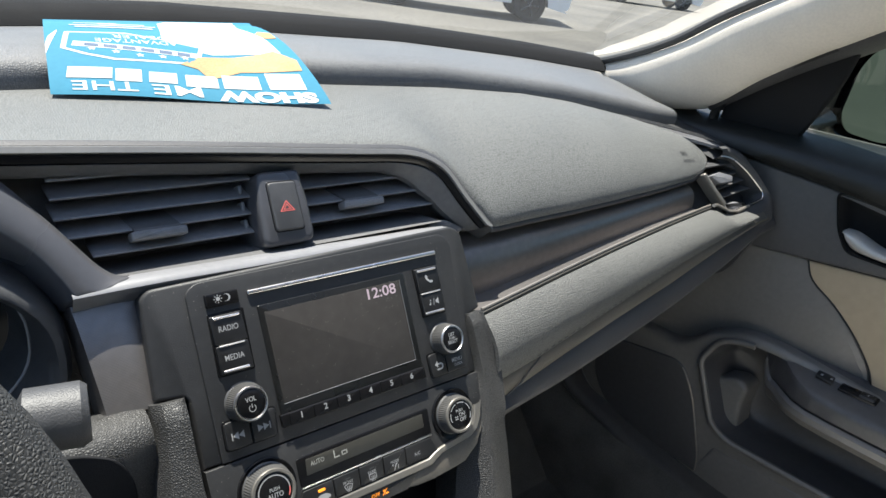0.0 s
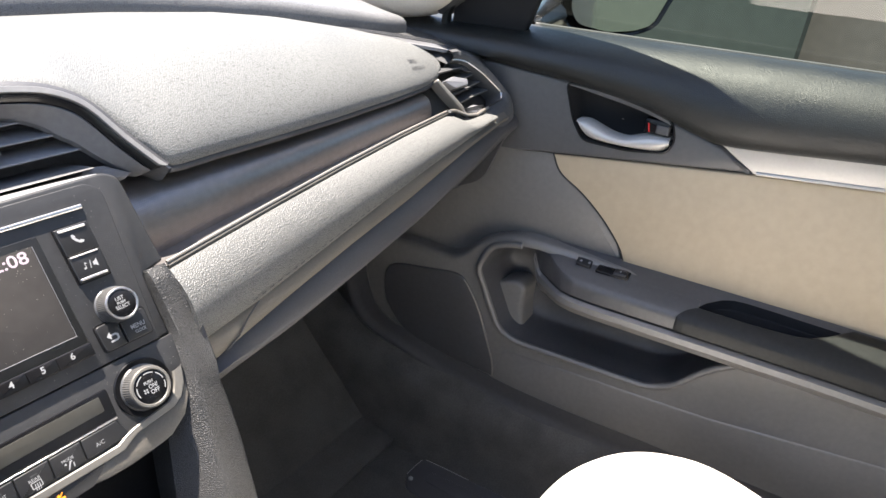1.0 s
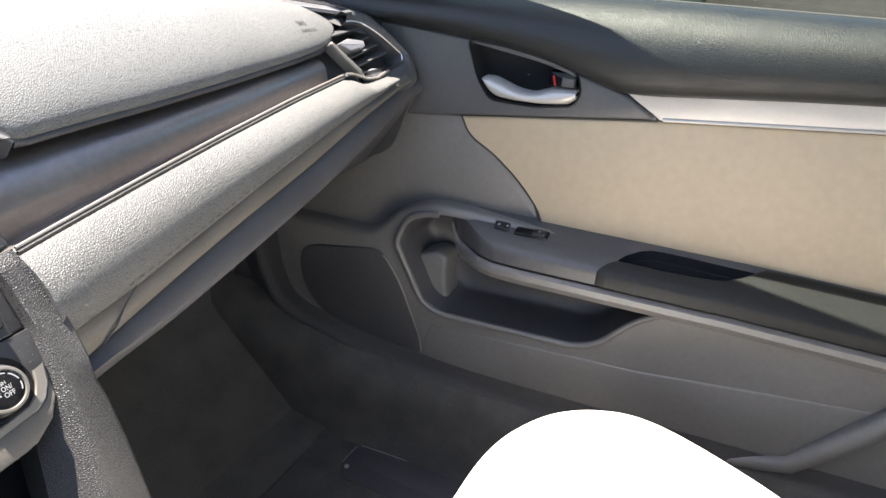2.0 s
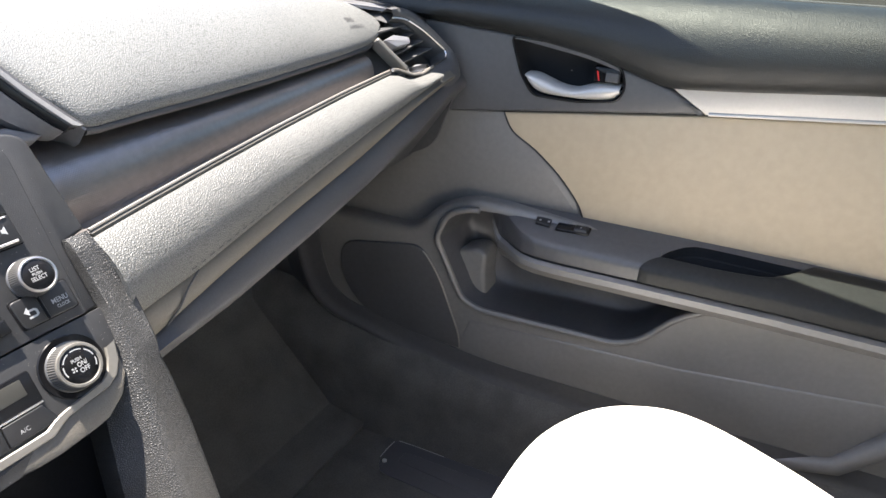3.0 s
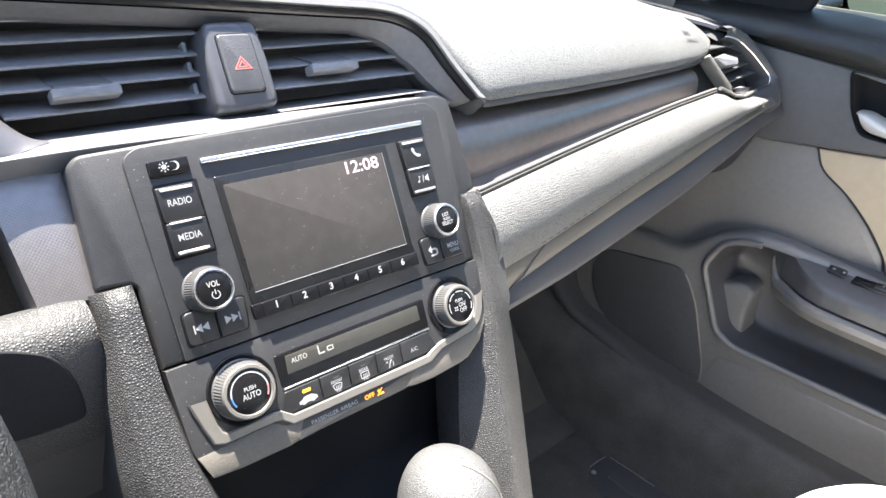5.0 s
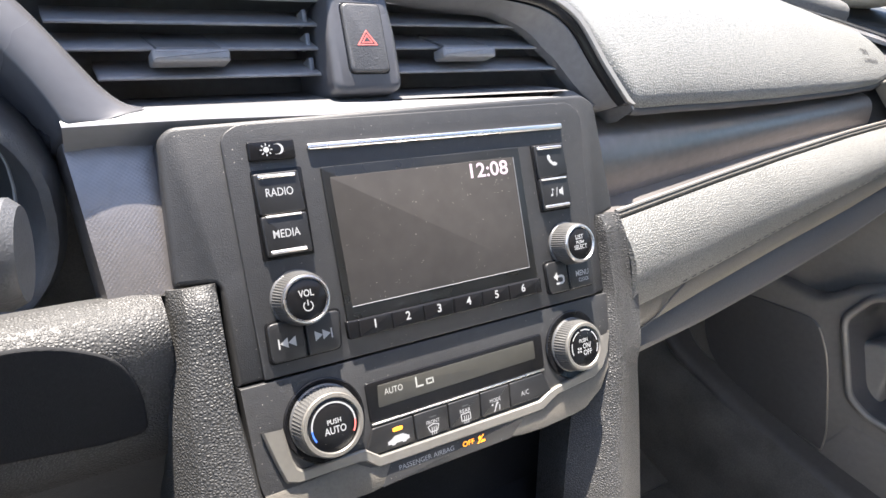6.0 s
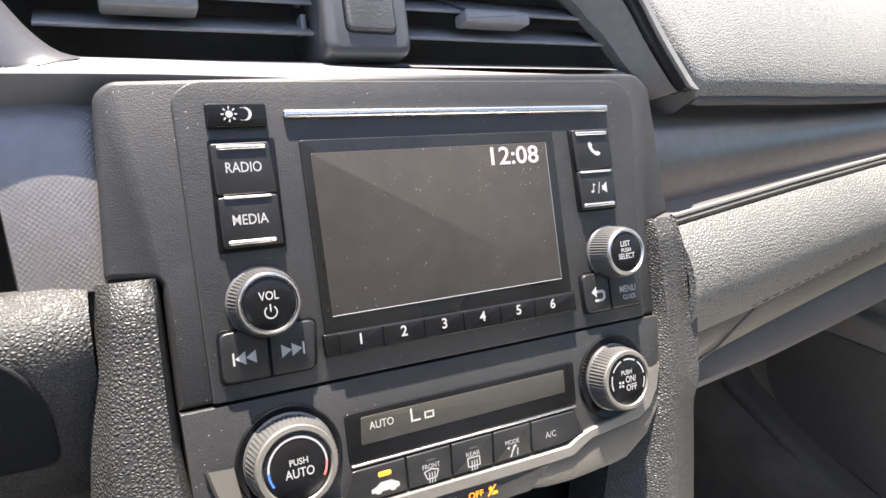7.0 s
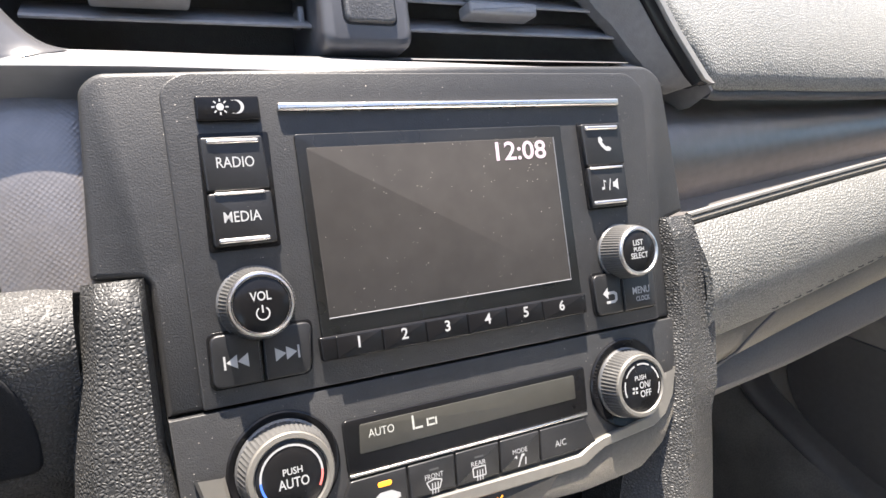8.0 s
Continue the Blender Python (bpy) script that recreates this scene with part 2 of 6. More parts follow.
def inset(poly, d):
    """Moves an anticlockwise outline inwards by d."""
    out, n = [], len(poly)
    for i in range(n):
        a, b, c = Vector(poly[i - 1]), Vector(poly[i]), Vector(poly[(i + 1) % n])
        e, f = (b - a).normalized(), (c - b).normalized()
        n1, n2 = Vector((-e.y, e.x)), Vector((-f.y, f.x))
        m = n1 + n2
        m = m / max(m.length_squared, 0.5) * 2 if m.length > 1e-6 else n1
        out.append(tuple(b + m * d))
    return out


def rounded(points, r, n=4):
    """An outline with its corners rounded. r: one radius, or one for each corner."""
    out, k = [], len(points)
    for i in range(k):
        a, b, c = Vector(points[i - 1]), Vector(points[i]), Vector(points[(i + 1) % k])
        rad = r[i] if isinstance(r, (list, tuple)) else r
        e, f = (a - b), (c - b)
        q = min(rad, e.length * 0.45, f.length * 0.45)
        p0, p1 = b + e.normalized() * q, b + f.normalized() * q
        if q < 1e-5:
            out.append(tuple(b))
            continue
        for j in range(n + 1):
            t = j / n
            out.append(tuple(p0 * (1 - t) ** 2 + b * 2 * t * (1 - t) + p1 * t * t))
    return out


def box2(u0, v0, u1, v1, r=1.0, n=4):
    return rounded([(u0, v0), (u1, v0), (u1, v1), (u0, v1)], r, n)


def slab(poly, w0, w1, bevel=0.0, put=None, holes=(), steps=3, bm=None):
    """An outline raised from w0 to w1 with a rounded upper edge. put maps (u, v, w) to a place."""
    bm = bm or bmesh.new()
    put = put or (lambda u, v, w: Vector((u, v, w)))
    poly = [tuple(p[:2]) for p in poly]
    if area(poly) < 0:
        poly = poly[::-1]
    rings = [(poly, w0)]
    for k in range(steps + 1 if bevel else 1):
        a = math.pi / 2 * k / steps if bevel else 0
        rings.append((inset(poly, bevel * (1 - math.cos(a))) if bevel else poly, w1 - bevel + bevel * math.sin(a)))
    made = [[bm.verts.new(put(u, v, w)) for u, v in ring] for ring, w in rings]
    n = len(poly)
    for lo, hi in zip(made, made[1:]):
        for i in range(n):
            bm.faces.new((lo[i], lo[(i + 1) % n], hi[(i + 1) % n], hi[i]))
    if not holes:
        bm.faces.new(made[-1])
        bm.faces.new(made[0][::-1])
        return bm
    top = [bm.edges.get((made[-1][i], made[-1][(i + 1) % n])) for i in range(n)]
    low = [bm.edges.get((made[0][i], made[0][(i + 1) % n])) for i in range(n)]
    for hole in holes:
        hole = [tuple(p[:2]) for p in hole]
        k = len(hole)
        h1 = [bm.verts.new(put(u, v, w1)) for u, v in hole]
        h0 = [bm.verts.new(put(u, v, w0)) for u, v in hole]
        for i in range(k):
            bm.faces.new((h1[i], h1[(i + 1) % k], h0[(i + 1) % k], h0[i]))
        top += [bm.edges.get((h1[i], h1[(i + 1) % k])) for i in range(k)]
        low += [bm.edges.get((h0[i], h0[(i + 1) % k])) for i in range(k)]
    bmesh.ops.triangle_fill(bm, use_beauty=True, edges=top)
    bmesh.ops.triangle_fill(bm, use_beauty=True, edges=low)
    return bm


def sheet(rows, thick=0.0, closed=False, bm=None):
    """A skin over rows of places; thick makes it solid."""
    bm = bm or bmesh.new()
    vs = [[bm.verts.new(Vector([float(c) for c in p])) for p in row] for row in rows]
    for a, b in zip(vs, vs[1:]):
        for i in range(len(a) - (0 if closed else 1)):
            j = (i + 1) % len(a)
            bm.faces.new((a[i], a[j], b[j], b[i]))
    if thick:
        bmesh.ops.recalc_face_normals(bm, faces=bm.faces)
        bmesh.ops.solidify(bm, geom=bm.faces[:], thickness=thick)
    return bm


def tube(points, r, n=10, bm=None, flat=1.0, caps=True):
    """A round bar along places. r: one radius or one a place."""
    bm = bm or bmesh.new()
    p = [Vector([float(c) for c in q]) for q in points]
    rings = []
    side = None
    for i, q in enumerate(p):
        d = (p[min(i + 1, len(p) - 1)] - p[max(i - 1, 0)]).normalized()
        if side is None:
            side = d.cross(Vector((0, 0, 1)) if abs(d.z) < 0.9 else Vector((1, 0, 0))).normalized()
        side = (side - d * side.dot(d)).normalized()
        up = d.cross(side)
        rad = r[i] if isinstance(r, (list, tuple)) else r
        rings.append([bm.verts.new(q + side * math.cos(2 * math.pi * k / n) * rad + up * math.sin(2 * math.pi * k / n) * rad * flat) for k in range(n)])
    for a, b in zip(rings, rings[1:]):
        for k in range(n):
            bm.faces.new((a[k], a[(k + 1) % n], b[(k + 1) % n], b[k]))
    if caps:
        bm.faces.new(rings[0][::-1])
        bm.faces.new(rings[-1])
    return bm


def lathe(profile, centre=(0, 0), n=64, knurl=0.0, put=None, bm=None, teeth=()):
    """Turns rows of (radius, height) about an upright axis at centre. Rows named in teeth are notched by knurl."""
    bm = bm or bmesh.new()
    put = put or (lambda u, v, w: Vector((u, v, w)))
    rings = []
    for j, (r, h) in enumerate(profile):
        ring = []
        for k in range(n):
            a = 2 * math.pi * k / n
            rr = r - (knurl if (j in teeth and k % 2) else 0)
            ring.append(bm.verts.new(put(centre[0] + rr * math.cos(a), centre[1] + rr * math.sin(a), h)))
        rings.append(ring)
    for a, b in zip(rings, rings[1:]):
        for k in range(n):
            bm.faces.new((a[k], a[(k + 1) % n], b[(k + 1) % n], b[k]))
    bm.faces.new(rings[0][::-1])
    bm.faces.new(rings[-1])
    return bm


def words(text, size, place, put=None, align="CENTER", bold=0.0, turn=0.0, wide=1.0, bm=None, flip=False, span=0.0):
    """Raised lettering in the built-in font, size the height of capitals, span its full width."""
    cu = bpy.data.curves.new("lettering", "FONT")
    cu.body, cu.size, cu.align_x, cu.align_y = text, size / 0.69, align, "CENTER"
    cu.resolution_u, cu.offset = 3, bold * 0.25
    tmp = new("lettering", cu)
    me = bpy.data.meshes.new_from_object(tmp.evaluated_get(bpy.context.evaluated_depsgraph_get()))
    bpy.data.objects.remove(tmp)
    bm2 = bmesh.new()
    bm2.from_mesh(me)
    bpy.data.meshes.remove(me)
    put = put or (lambda u, v, w: Vector((u, v, w)))
    c, s = math.cos(turn), math.sin(turn)
    if span:
        ends = [v.co.x for v in bm2.verts]
        wide, middle = span / (max(ends) - min(ends)), (max(ends) + min(ends)) / 2
        for v in bm2.verts:
            v.co.x -= middle
    for v in bm2.verts:
        x, y = v.co.x * wide, v.co.y
        if flip:
            x, y = -x, -y
        v.co = put(place[0] + x * c - y * s, place[1] + x * s + y * c, place[2])
    return bm2


def flat(polys, w, put=None, bm=None):
    """Thin printed shapes at height w."""
    bm = bm or bmesh.new()
    put = put or (lambda u, v, h: Vector((u, v, h)))
    for poly in polys:
        bm.faces.new([bm.verts.new(put(u, v, w)) for u, v in poly])
    return bm


def ellipsoid(centre, radii, n=24, m=14, power=1.0, bm=None, turn=None):
    bm = bm or bmesh.new()
    sg = lambda c: math.copysign(abs(c) ** power, c)
    rows = []
    for i in range(m + 1):
        la = math.pi * (i / m - 0.5)
        rows.append([Vector(centre) + (turn or Matrix.Identity(3)) @ Vector((radii[0] * sg(math.cos(la)) * sg(math.cos(2 * math.pi * k / n)), radii[1] * sg(math.cos(la)) * sg(math.sin(2 * math.pi * k / n)), radii[2] * sg(math.sin(la)))) for k in range(n)])
    bm = sheet(rows, closed=True, bm=bm)
    bmesh.ops.remove_doubles(bm, verts=bm.verts, dist=1e-6)
    return bm


# the leaning face of the centre stack: u to the right, v up the face, w out of it, all in millimetres
FACING = Matrix(((1, 0, 0, 0), (0, 0.5, -0.8660254, 0), (0, 0.8660254, 0.5, 0.96), (0, 0, 0, 1)))


def mm(u, v, w):
    return Vector((u / 1000, v / 1000, w / 1000))


def stack(u, v, w):
    return FACING @ mm(u, v, w)


def door_at(y, z, off=0.0):
    """A place off metres inside the passenger door's skin."""
    return Vector((0.693 - 0.12 * y - off, y, z))

# ---- setting: ground, cabin shell ----
def plain(name, verts_faces, mat, label, category):
    bm = bmesh.new()
    verts, faces = verts_faces
    vs = [bm.verts.new(v) for v in verts]
    for f in faces:
        bm.faces.new([vs[i] for i in f])
    return single(name, bm, mat, label, category, kind="structure")


def block(x0, x1, y0, y1, z0, z1, bevel=0.0, bm=None):
    bm = bm or bmesh.new()
    made = bmesh.ops.create_cube(bm, size=1.0, matrix=Matrix.LocRotScale(((x0 + x1) / 2, (y0 + y1) / 2, (z0 + z1) / 2), None, (x1 - x0, y1 - y0, z1 - z0)))
    if bevel:
        bmesh.ops.bevel(bm, geom=list({e for v in made["verts"] for e in v.link_edges}), offset=bevel, segments=3, affect="EDGES")
    return bm


plain("ground", ([(-400, -400, 0), (400, -400, 0), (400, 600, 0), (-400, 600, 0)], [(0, 1, 2, 3)]), ASPHALT, "pale sunlit paving of the car park", "ground")
single("wall_outside", block(3.9, 4.1, 0.035, 1.6, 0.0, 1.6), GREENWALL, "grey green wall beside the car park", "wall", kind="structure")
# added out of view, so that the side mirror reflects a dark green surface
single("wall_in_mirror", block(-1.5, 9, -5.2, -5.0, 0.0, 3.0), GREENWALL, "grey green wall added behind the car for the mirror to reflect", "wall", kind="structure")
single("wall_beyond", block(4.4, 4.6, -5.0, 1.5, 0.0, 1.9), BEIGEWALL, "beige wall beside the car park", "wall", kind="structure")
single("cabin_floor", block(-0.72, 0.72, -2.0, 0.32, 0.2, 0.262), CARPET, "black carpeted car floor", "floor", kind="structure")
single("firewall", sheet([[(x, y, z) for y, z in ((0.12, 0.26), (0.2, 0.275), (0.42, 0.5), (0.5, 0.95))] for x in (-0.7, 0.0, 0.7)], 0.02), CARPET, "black carpeted bulkhead of the footwell", "bulkhead", kind="structure")
# unseen bonnet and wings, added to block sun that reached the bulkhead
single("car_bonnet", sheet([[(x, y, z) for y, z in ((0.39, 0.95), (0.60, 0.90), (1.0, 0.82), (1.4, 0.70), (1.55, 0.45))] for x in (-0.8, -0.4, 0.0, 0.4, 0.8)], 0.02), CARGREY, "grey bonnet, added unseen to keep sun out of the footwell", "bonnet", kind="structure")
for x in (-0.8, 0.78):
    single("wing", block(x, x + 0.02, 0.30, 1.5, 0.25, 0.86), CARGREY, "grey front wing, added unseen to close the footwell side", "wing", kind="structure")
# roof from the windscreen header back
roof = sheet([[(x, y, 1.37 + 0.03 * math.cos(x * 2.2) - 0.02 * abs(y + 1.0)) for y in np.linspace(-0.56, -2.1, 9)] for x in np.linspace(-0.56, 0.56, 9)], 0.03)
single("ceiling", roof, ROOFING, "beige fabric headliner of the car roof", "ceiling", kind="structure")
single("wall_rear", block(-0.7, 0.7, -2.12, -2.05, 0.2, 1.05), ROOFING, "rear wall closing the cabin", "wall", kind="structure")
single("wall_driver", block(-0.78, -0.72, -2.05, 0.35, 0.2, 1.0), DOORDARK, "dark driver side door wall", "wall", kind="structure")
single("pillar_driver", sheet([[(-0.64 + 0.1 * t + dx, 0.30 - 0.88 * t + dy, 1.03 + 0.36 * t) for dx, dy in ((0, 0), (0.05, 0.03), (0.03, -0.06), (-0.03, -0.05))] for t in np.linspace(0, 1, 8)], closed=True), PILLAR, "beige driver side windscreen pillar", "pillar", kind="structure")
for x in (-0.66, 0.66):
    single("pillar_centre", sheet([[(x * (1 - 0.14 * t), -0.95 + dy, 0.95 + 0.43 * t) for dy in (0, -0.1)] for t in np.linspace(0, 1, 4)], 0.04), ROOFING, "beige centre roof pillar", "pillar", kind="structure")

for x0, x1 in ((-0.64, -0.48), (0.48, 0.64)):
    single("roof_rail", block(x0, x1, -2.0, -0.46, 1.33, 1.40, 0.02), ROOFING, "beige roof rail above the side window", "roof rail", kind="structure")

PILLAR_FRONT = [(0.645, 0.335, 1.037), (0.636, 0.280, 1.054), (0.621, 0.182, 1.096), (0.604, 0.074, 1.161), (0.572, -0.18, 1.29), (0.535, -0.50, 1.385)]
PILLAR_REAR = [(0.664, 0.21, 1.000), (0.653, 0.132, 1.021), (0.640, 0.057, 1.079), (0.626, -0.033, 1.138), (0.600, -0.22, 1.245), (0.57, -0.50, 1.345)]


def pillar_edges(t):
    """Front and rear edge of the passenger pillar, from the dash corner (0) up to the roof (1)."""
    at = lambda pts: np.array(curve_at([(k / 30, *p) for k, p in enumerate(spline(pts, 6))], t))
    return at(PILLAR_FRONT), at(PILLAR_REAR)


# windscreen, passenger side glass
BASE = [(-0.64, 0.30, 1.04), (-0.4, 0.385, 1.058), (0.0, 0.43, 1.068), (0.3, 0.405, 1.062), (0.5, 0.365, 1.05), (0.66, 0.30, 1.035)]
HEAD = [(-0.52, -0.54, 1.385), (-0.4, -0.53, 1.40), (0.0, -0.51, 1.41), (0.3, -0.52, 1.405), (0.42, -0.53, 1.395), (0.45, -0.54, 1.385)]
rows = []
for a, b in zip(spline(BASE, 4), spline(HEAD, 4)):
    rows.append([a * (1 - t) + b * t + np.array((0, 0.05, 0.05)) * math.sin(math.pi * t) for t in np.linspace(-0.06, 1, 9)])
rows[-1] = [pillar_edges(t)[0] + (0.012, 0.015, 0.012) for t in np.linspace(0, 1, 9)]
for k in range(1, 6):
    rows[-1 - k] = [Vector(a) + (Vector(b) - Vector(a)) * (1 - k / 6) for a, b in zip(rows[-7], rows[-1])]
single("windscreen", sheet(rows), WINDSCREEN, "clear raked windscreen", "windscreen", kind="structure")
single("window_1", sheet([[(0.775 - 0.10 * y - 0.18 * t, y, 1.0 + 0.40 * t) for t in np.linspace(0, 0.9, 5)] for y in np.linspace(0.03, -0.95, 8)]), SIDEGLASS, "green tinted passenger side window", "window", kind="structure")

# added frame; its outer edge is set to block sun on the armrest
frame_line = [tuple(q) for q in spline(PILLAR_REAR[1:] + [(0.575, -0.75, 1.365), (0.58, -1.05, 1.365)], 5)]
single("window_frame", sheet([[(x + 0.004, y, z + 0.004), (x + 0.012, y - 0.004, z - 0.004), (max(x + 0.03, 0.758 - 0.10 * y - 0.45 * (z - 1.0)), y - 0.006, z - 0.008), (max(x + 0.03, 0.765 - 0.10 * y - 0.45 * (z - 1.0)), y, z + 0.02)] for x, y, z in frame_line], 0.004), DARK, "dark passenger window frame, added to keep sun off the armrest", "window frame", kind="structure", smooth=60)

# passenger windscreen pillar: a soft curved moulding from the dash corner to the roof
prof = []
for t in np.linspace(0, 1, 40):
    c0, c1 = pillar_edges(t)
    foot = max(0.0, 1 - t / 0.12)
    prof.append([c0 + (0.03, 0.02, 0), c0, c0 * 0.9 + c1 * 0.1 + (-0.010, 0.004, 0.003), c0 * 0.72 + c1 * 0.28 + (-0.021, 0.005, 0.005), c0 * 0.55 + c1 * 0.45 + (-0.026, 0.004, 0.003), c0 * 0.42 + c1 * 0.58 + (-0.025, 0.0, 0.0), c0 * 0.2 + c1 * 0.8 + (-0.015, 0, -0.003), c0 * 0.06 + c1 * 0.94 + (-0.005, 0, -0.002), c1, c1 + (0.03, 0, -0.002 - 0.01 * foot)])
single("pillar_passenger", sheet(prof, 0.01), PILLAR, "beige trim of the passenger windscreen pillar", "pillar", kind="structure", smooth=70)
single("trim", tube([np.array(r[1]) + (-0.005, 0.004, 0.004) for r in prof], 0.006), RUBBER, "black seal along the windscreen edge", "seal", kind="structure")

# ---- dashboard ----
dash = thing("dashboard", pose(0, 0.1, 0.95), "grey and black car dashboard with grained vinyl top pad", "dashboard")
ARCH = [(-330, 120), (-260, 116), (-190, 111), (-134, 107), (-65, 101.5), (-3, 96), (40, 92.3), (71, 89.6), (93, 85), (110, 76.5), (122, 64.5), (136, 41), (156, 12)]
FRONT = []
for u, v in ARCH:
    p = stack(u, v, -14)
    FRONT.append((p.x, p.y, p.z))
FRONT += [(0.165, 0.0195, 0.9615), (0.21, 0.023, 0.9605), (0.275, 0.028, 0.958), (0.36, 0.035, 0.956), (0.475, 0.044, 0.9555), (0.535, 0.049, 0.957), (0.562, 0.054, 0.961), (0.58, 0.064, 0.966)]
FRONT = [(-0.72, 0.08, 1.03)] + FRONT
BACK = [(-0.72, 0.20, 1.04), (0.04, 0.205, 1.046), (0.22, 0.192, 1.042), (0.33, 0.18, 1.036), (0.40, 0.168, 1.028), (0.494, 0.150, 1.011), (0.562, 0.118, 0.996), (0.58, 0.106, 0.989)]
xs = sorted(set([-0.72, -0.6, -0.45] + list(np.linspace(-0.33, 0.09, 22)) + list(np.linspace(0.095, 0.165, 15)) + list(np.linspace(0.18, 0.54, 25)) + [0.55, 0.558, 0.565, 0.571, 0.576, 0.58]))


def pad_point(x, t):
    fy, fz = curve_at(FRONT, x)
    by, bz = curve_at(BACK, x)
    end = max(0.0, (x - 0.56) / 0.02)
    return Vector((x + 0.010 * end * math.sin(math.pi * t), fy + (by - fy) * t ** 1.25, fz + (bz - fz) * math.sin(t * math.pi / 2) ** 0.8 - 0.006 * max(0.0, end) * math.sin(math.pi * t)))


rows = []
for x in xs:
    fy, fz = curve_at(FRONT, x)
    row = [Vector((x, fy + 0.05, fz - 0.004)), Vector((x, fy + 0.012, fz - 0.006)), Vector((x, fy + 0.003, fz - 0.004))]
    row += [pad_point(x, t) for t in (0, 0.03, 0.07, 0.12, 0.18, 0.26, 0.36, 0.47, 0.6, 0.74, 0.88, 0.97, 1.0)]
    row.append(row[-1] + Vector((0, 0.006, -0.01)))
    rows.append(row)
part("top_pad", sheet(rows), PAD, dash, "grey grained vinyl top pad", smooth=60)
part("pad_lip", tube([(x, curve_at(FRONT, x)[0] + 0.004, curve_at(FRONT, x)[1] - 0.0055) for x in np.linspace(0.157, 0.565, 40)], 0.0034, 8), ROLL, dash, "black edge under the pad", smooth=70)
part("airbag_mark", words("SRS", 0.007, (0, 0, 0), lambda u, v, w: pad_point(0.524 + u * 0.95, 0.30 + v * 9) + Vector((0, 0, 0.0006)), bold=0.0002), ROLL, dash, "embossed airbag letters")
part("airbag_mark", words("AIRBAG", 0.006, (0, 0, 0), lambda u, v, w: pad_point(0.528 + u * 0.9, 0.20 + v * 8) + Vector((0, 0, 0.0006))), ROLL, dash, "embossed airbag letters")

ROLLB = [(-0.72, 0.33, 1.045), (-0.4, 0.385, 1.05), (0.0, 0.43, 1.060), (0.3, 0.405, 1.055), (0.5, 0.36, 1.044), (0.63, 0.305, 1.034)]
RF = [(-0.72, 0.205, 1.03), (0.04, 0.21, 1.036), (0.22, 0.198, 1.032), (0.40, 0.174, 1.016), (0.494, 0.158, 1.002), (0.56, 0.145, 0.998), (0.62, 0.135, 0.996)]
rows = []
for x in np.linspace(-0.72, 0.602, 46):
    fy, fz = curve_at(RF, x)
    by, bz = curve_at(ROLLB, x)
    low = max(0.0, (x - 0.5) / 0.11)
    h = 0.031 - 0.012 * low
    rows.append([(x, fy, fz), (x, fy - 0.001, fz + h * 0.35), (x, fy + 0.001, fz + h * 0.7), (x, fy + 0.006, fz + h * 0.9), (x, fy + 0.014, fz + h), (x, fy + 0.04, fz + h + 0.003), (x, (fy + 0.04) * 0.5 + by * 0.5, (fz + h + 0.003) * 0.5 + bz * 0.5 + 0.003), (x, by - 0.01, bz), (x, by + 0.02, bz - 0.012)])
part("rear_roll", sheet(rows), ROLLTOP, dash, "grey roll below the windscreen", smooth=60)
part("cowl", sheet([[(x, curve_at(ROLLB, x)[0] + d, curve_at(ROLLB, x)[1] + e) for d, e in ((-0.012, 0.001), (-0.004, 0.012), (0.008, 0.019), (0.024, 0.021), (0.12, -0.02))] for x in np.linspace(-0.66, 0.63, 24)], 0.003), BOWL, dash, "black strip along the windscreen foot")

# corner of the dash beside the door, with the side defroster
cap = []
for x in np.linspace(0.578, 0.676, 9):
    k = (x - 0.53) / 0.146
    f = 0.04 * max(0.0, 1 - (x - 0.578) / 0.03)
    cap.append([(x, 0.045 + f, 0.970 - 0.025 * k * k + 0.3 * f), (x, 0.062 + f, 0.981 - 0.008 * k), (x, 0.09 + f * 0.6, 0.986 - 0.004 * k), (x, 0.125, 0.991), (x, 0.20, 0.998), (x, 0.34, 1.0)])
part("end_cap", sheet(cap), DARK, dash, "dark dash corner beside the door", smooth=60)
grille = part("defroster_grille", sheet([[(0.49, 0.165, 1.008), (0.56, 0.13, 0.998), (0.615, 0.10, 0.989)], [(0.50, 0.14, 1.005), (0.56, 0.10, 0.994), (0.62, 0.065, 0.983)]], 0.004), LEDGE, dash, "pale side window defroster")
for k in range(4):
    f = 0.16 + k * 0.2
    a = np.array((0.492 + 0.008 * f, 0.163 - 0.023 * f, 1.0115 - 0.003 * f))
    b = np.array((0.612 + 0.006 * f, 0.101 - 0.034 * f, 0.993 - 0.006 * f))
    part("slot", tube([a, (a + b) / 2 + (0.004, 0, 0.0002), b], [0.0007, 0.001, 0.0007], 6), DARK, grille)

# glossy insert, chrome line, stitched leather band, taupe band, lower roll, from the stack to the side vent
LINE = [(0.095, -0.026, 0.9085), (0.152, -0.0215, 0.914), (0.225, -0.013, 0.9185), (0.32, -0.003, 0.924), (0.43, 0.008, 0.929), (0.53, 0.018, 0.931)]
STITCH = [(0.095, -0.055, 0.850), (0.178, -0.047, 0.857), (0.241, -0.041, 0.866), (0.335, -0.033, 0.880), (0.45, -0.024, 0.896), (0.589, -0.013, 0.911), (0.62, -0.010, 0.914)]
TAUPEB = [(0.095, -0.051, 0.818), (0.141, -0.048, 0.828), (0.212, -0.043, 0.842), (0.30, -0.036, 0.856), (0.408, -0.027, 0.870), (0.525, -0.018, 0.891), (0.63, -0.01, 0.905)]
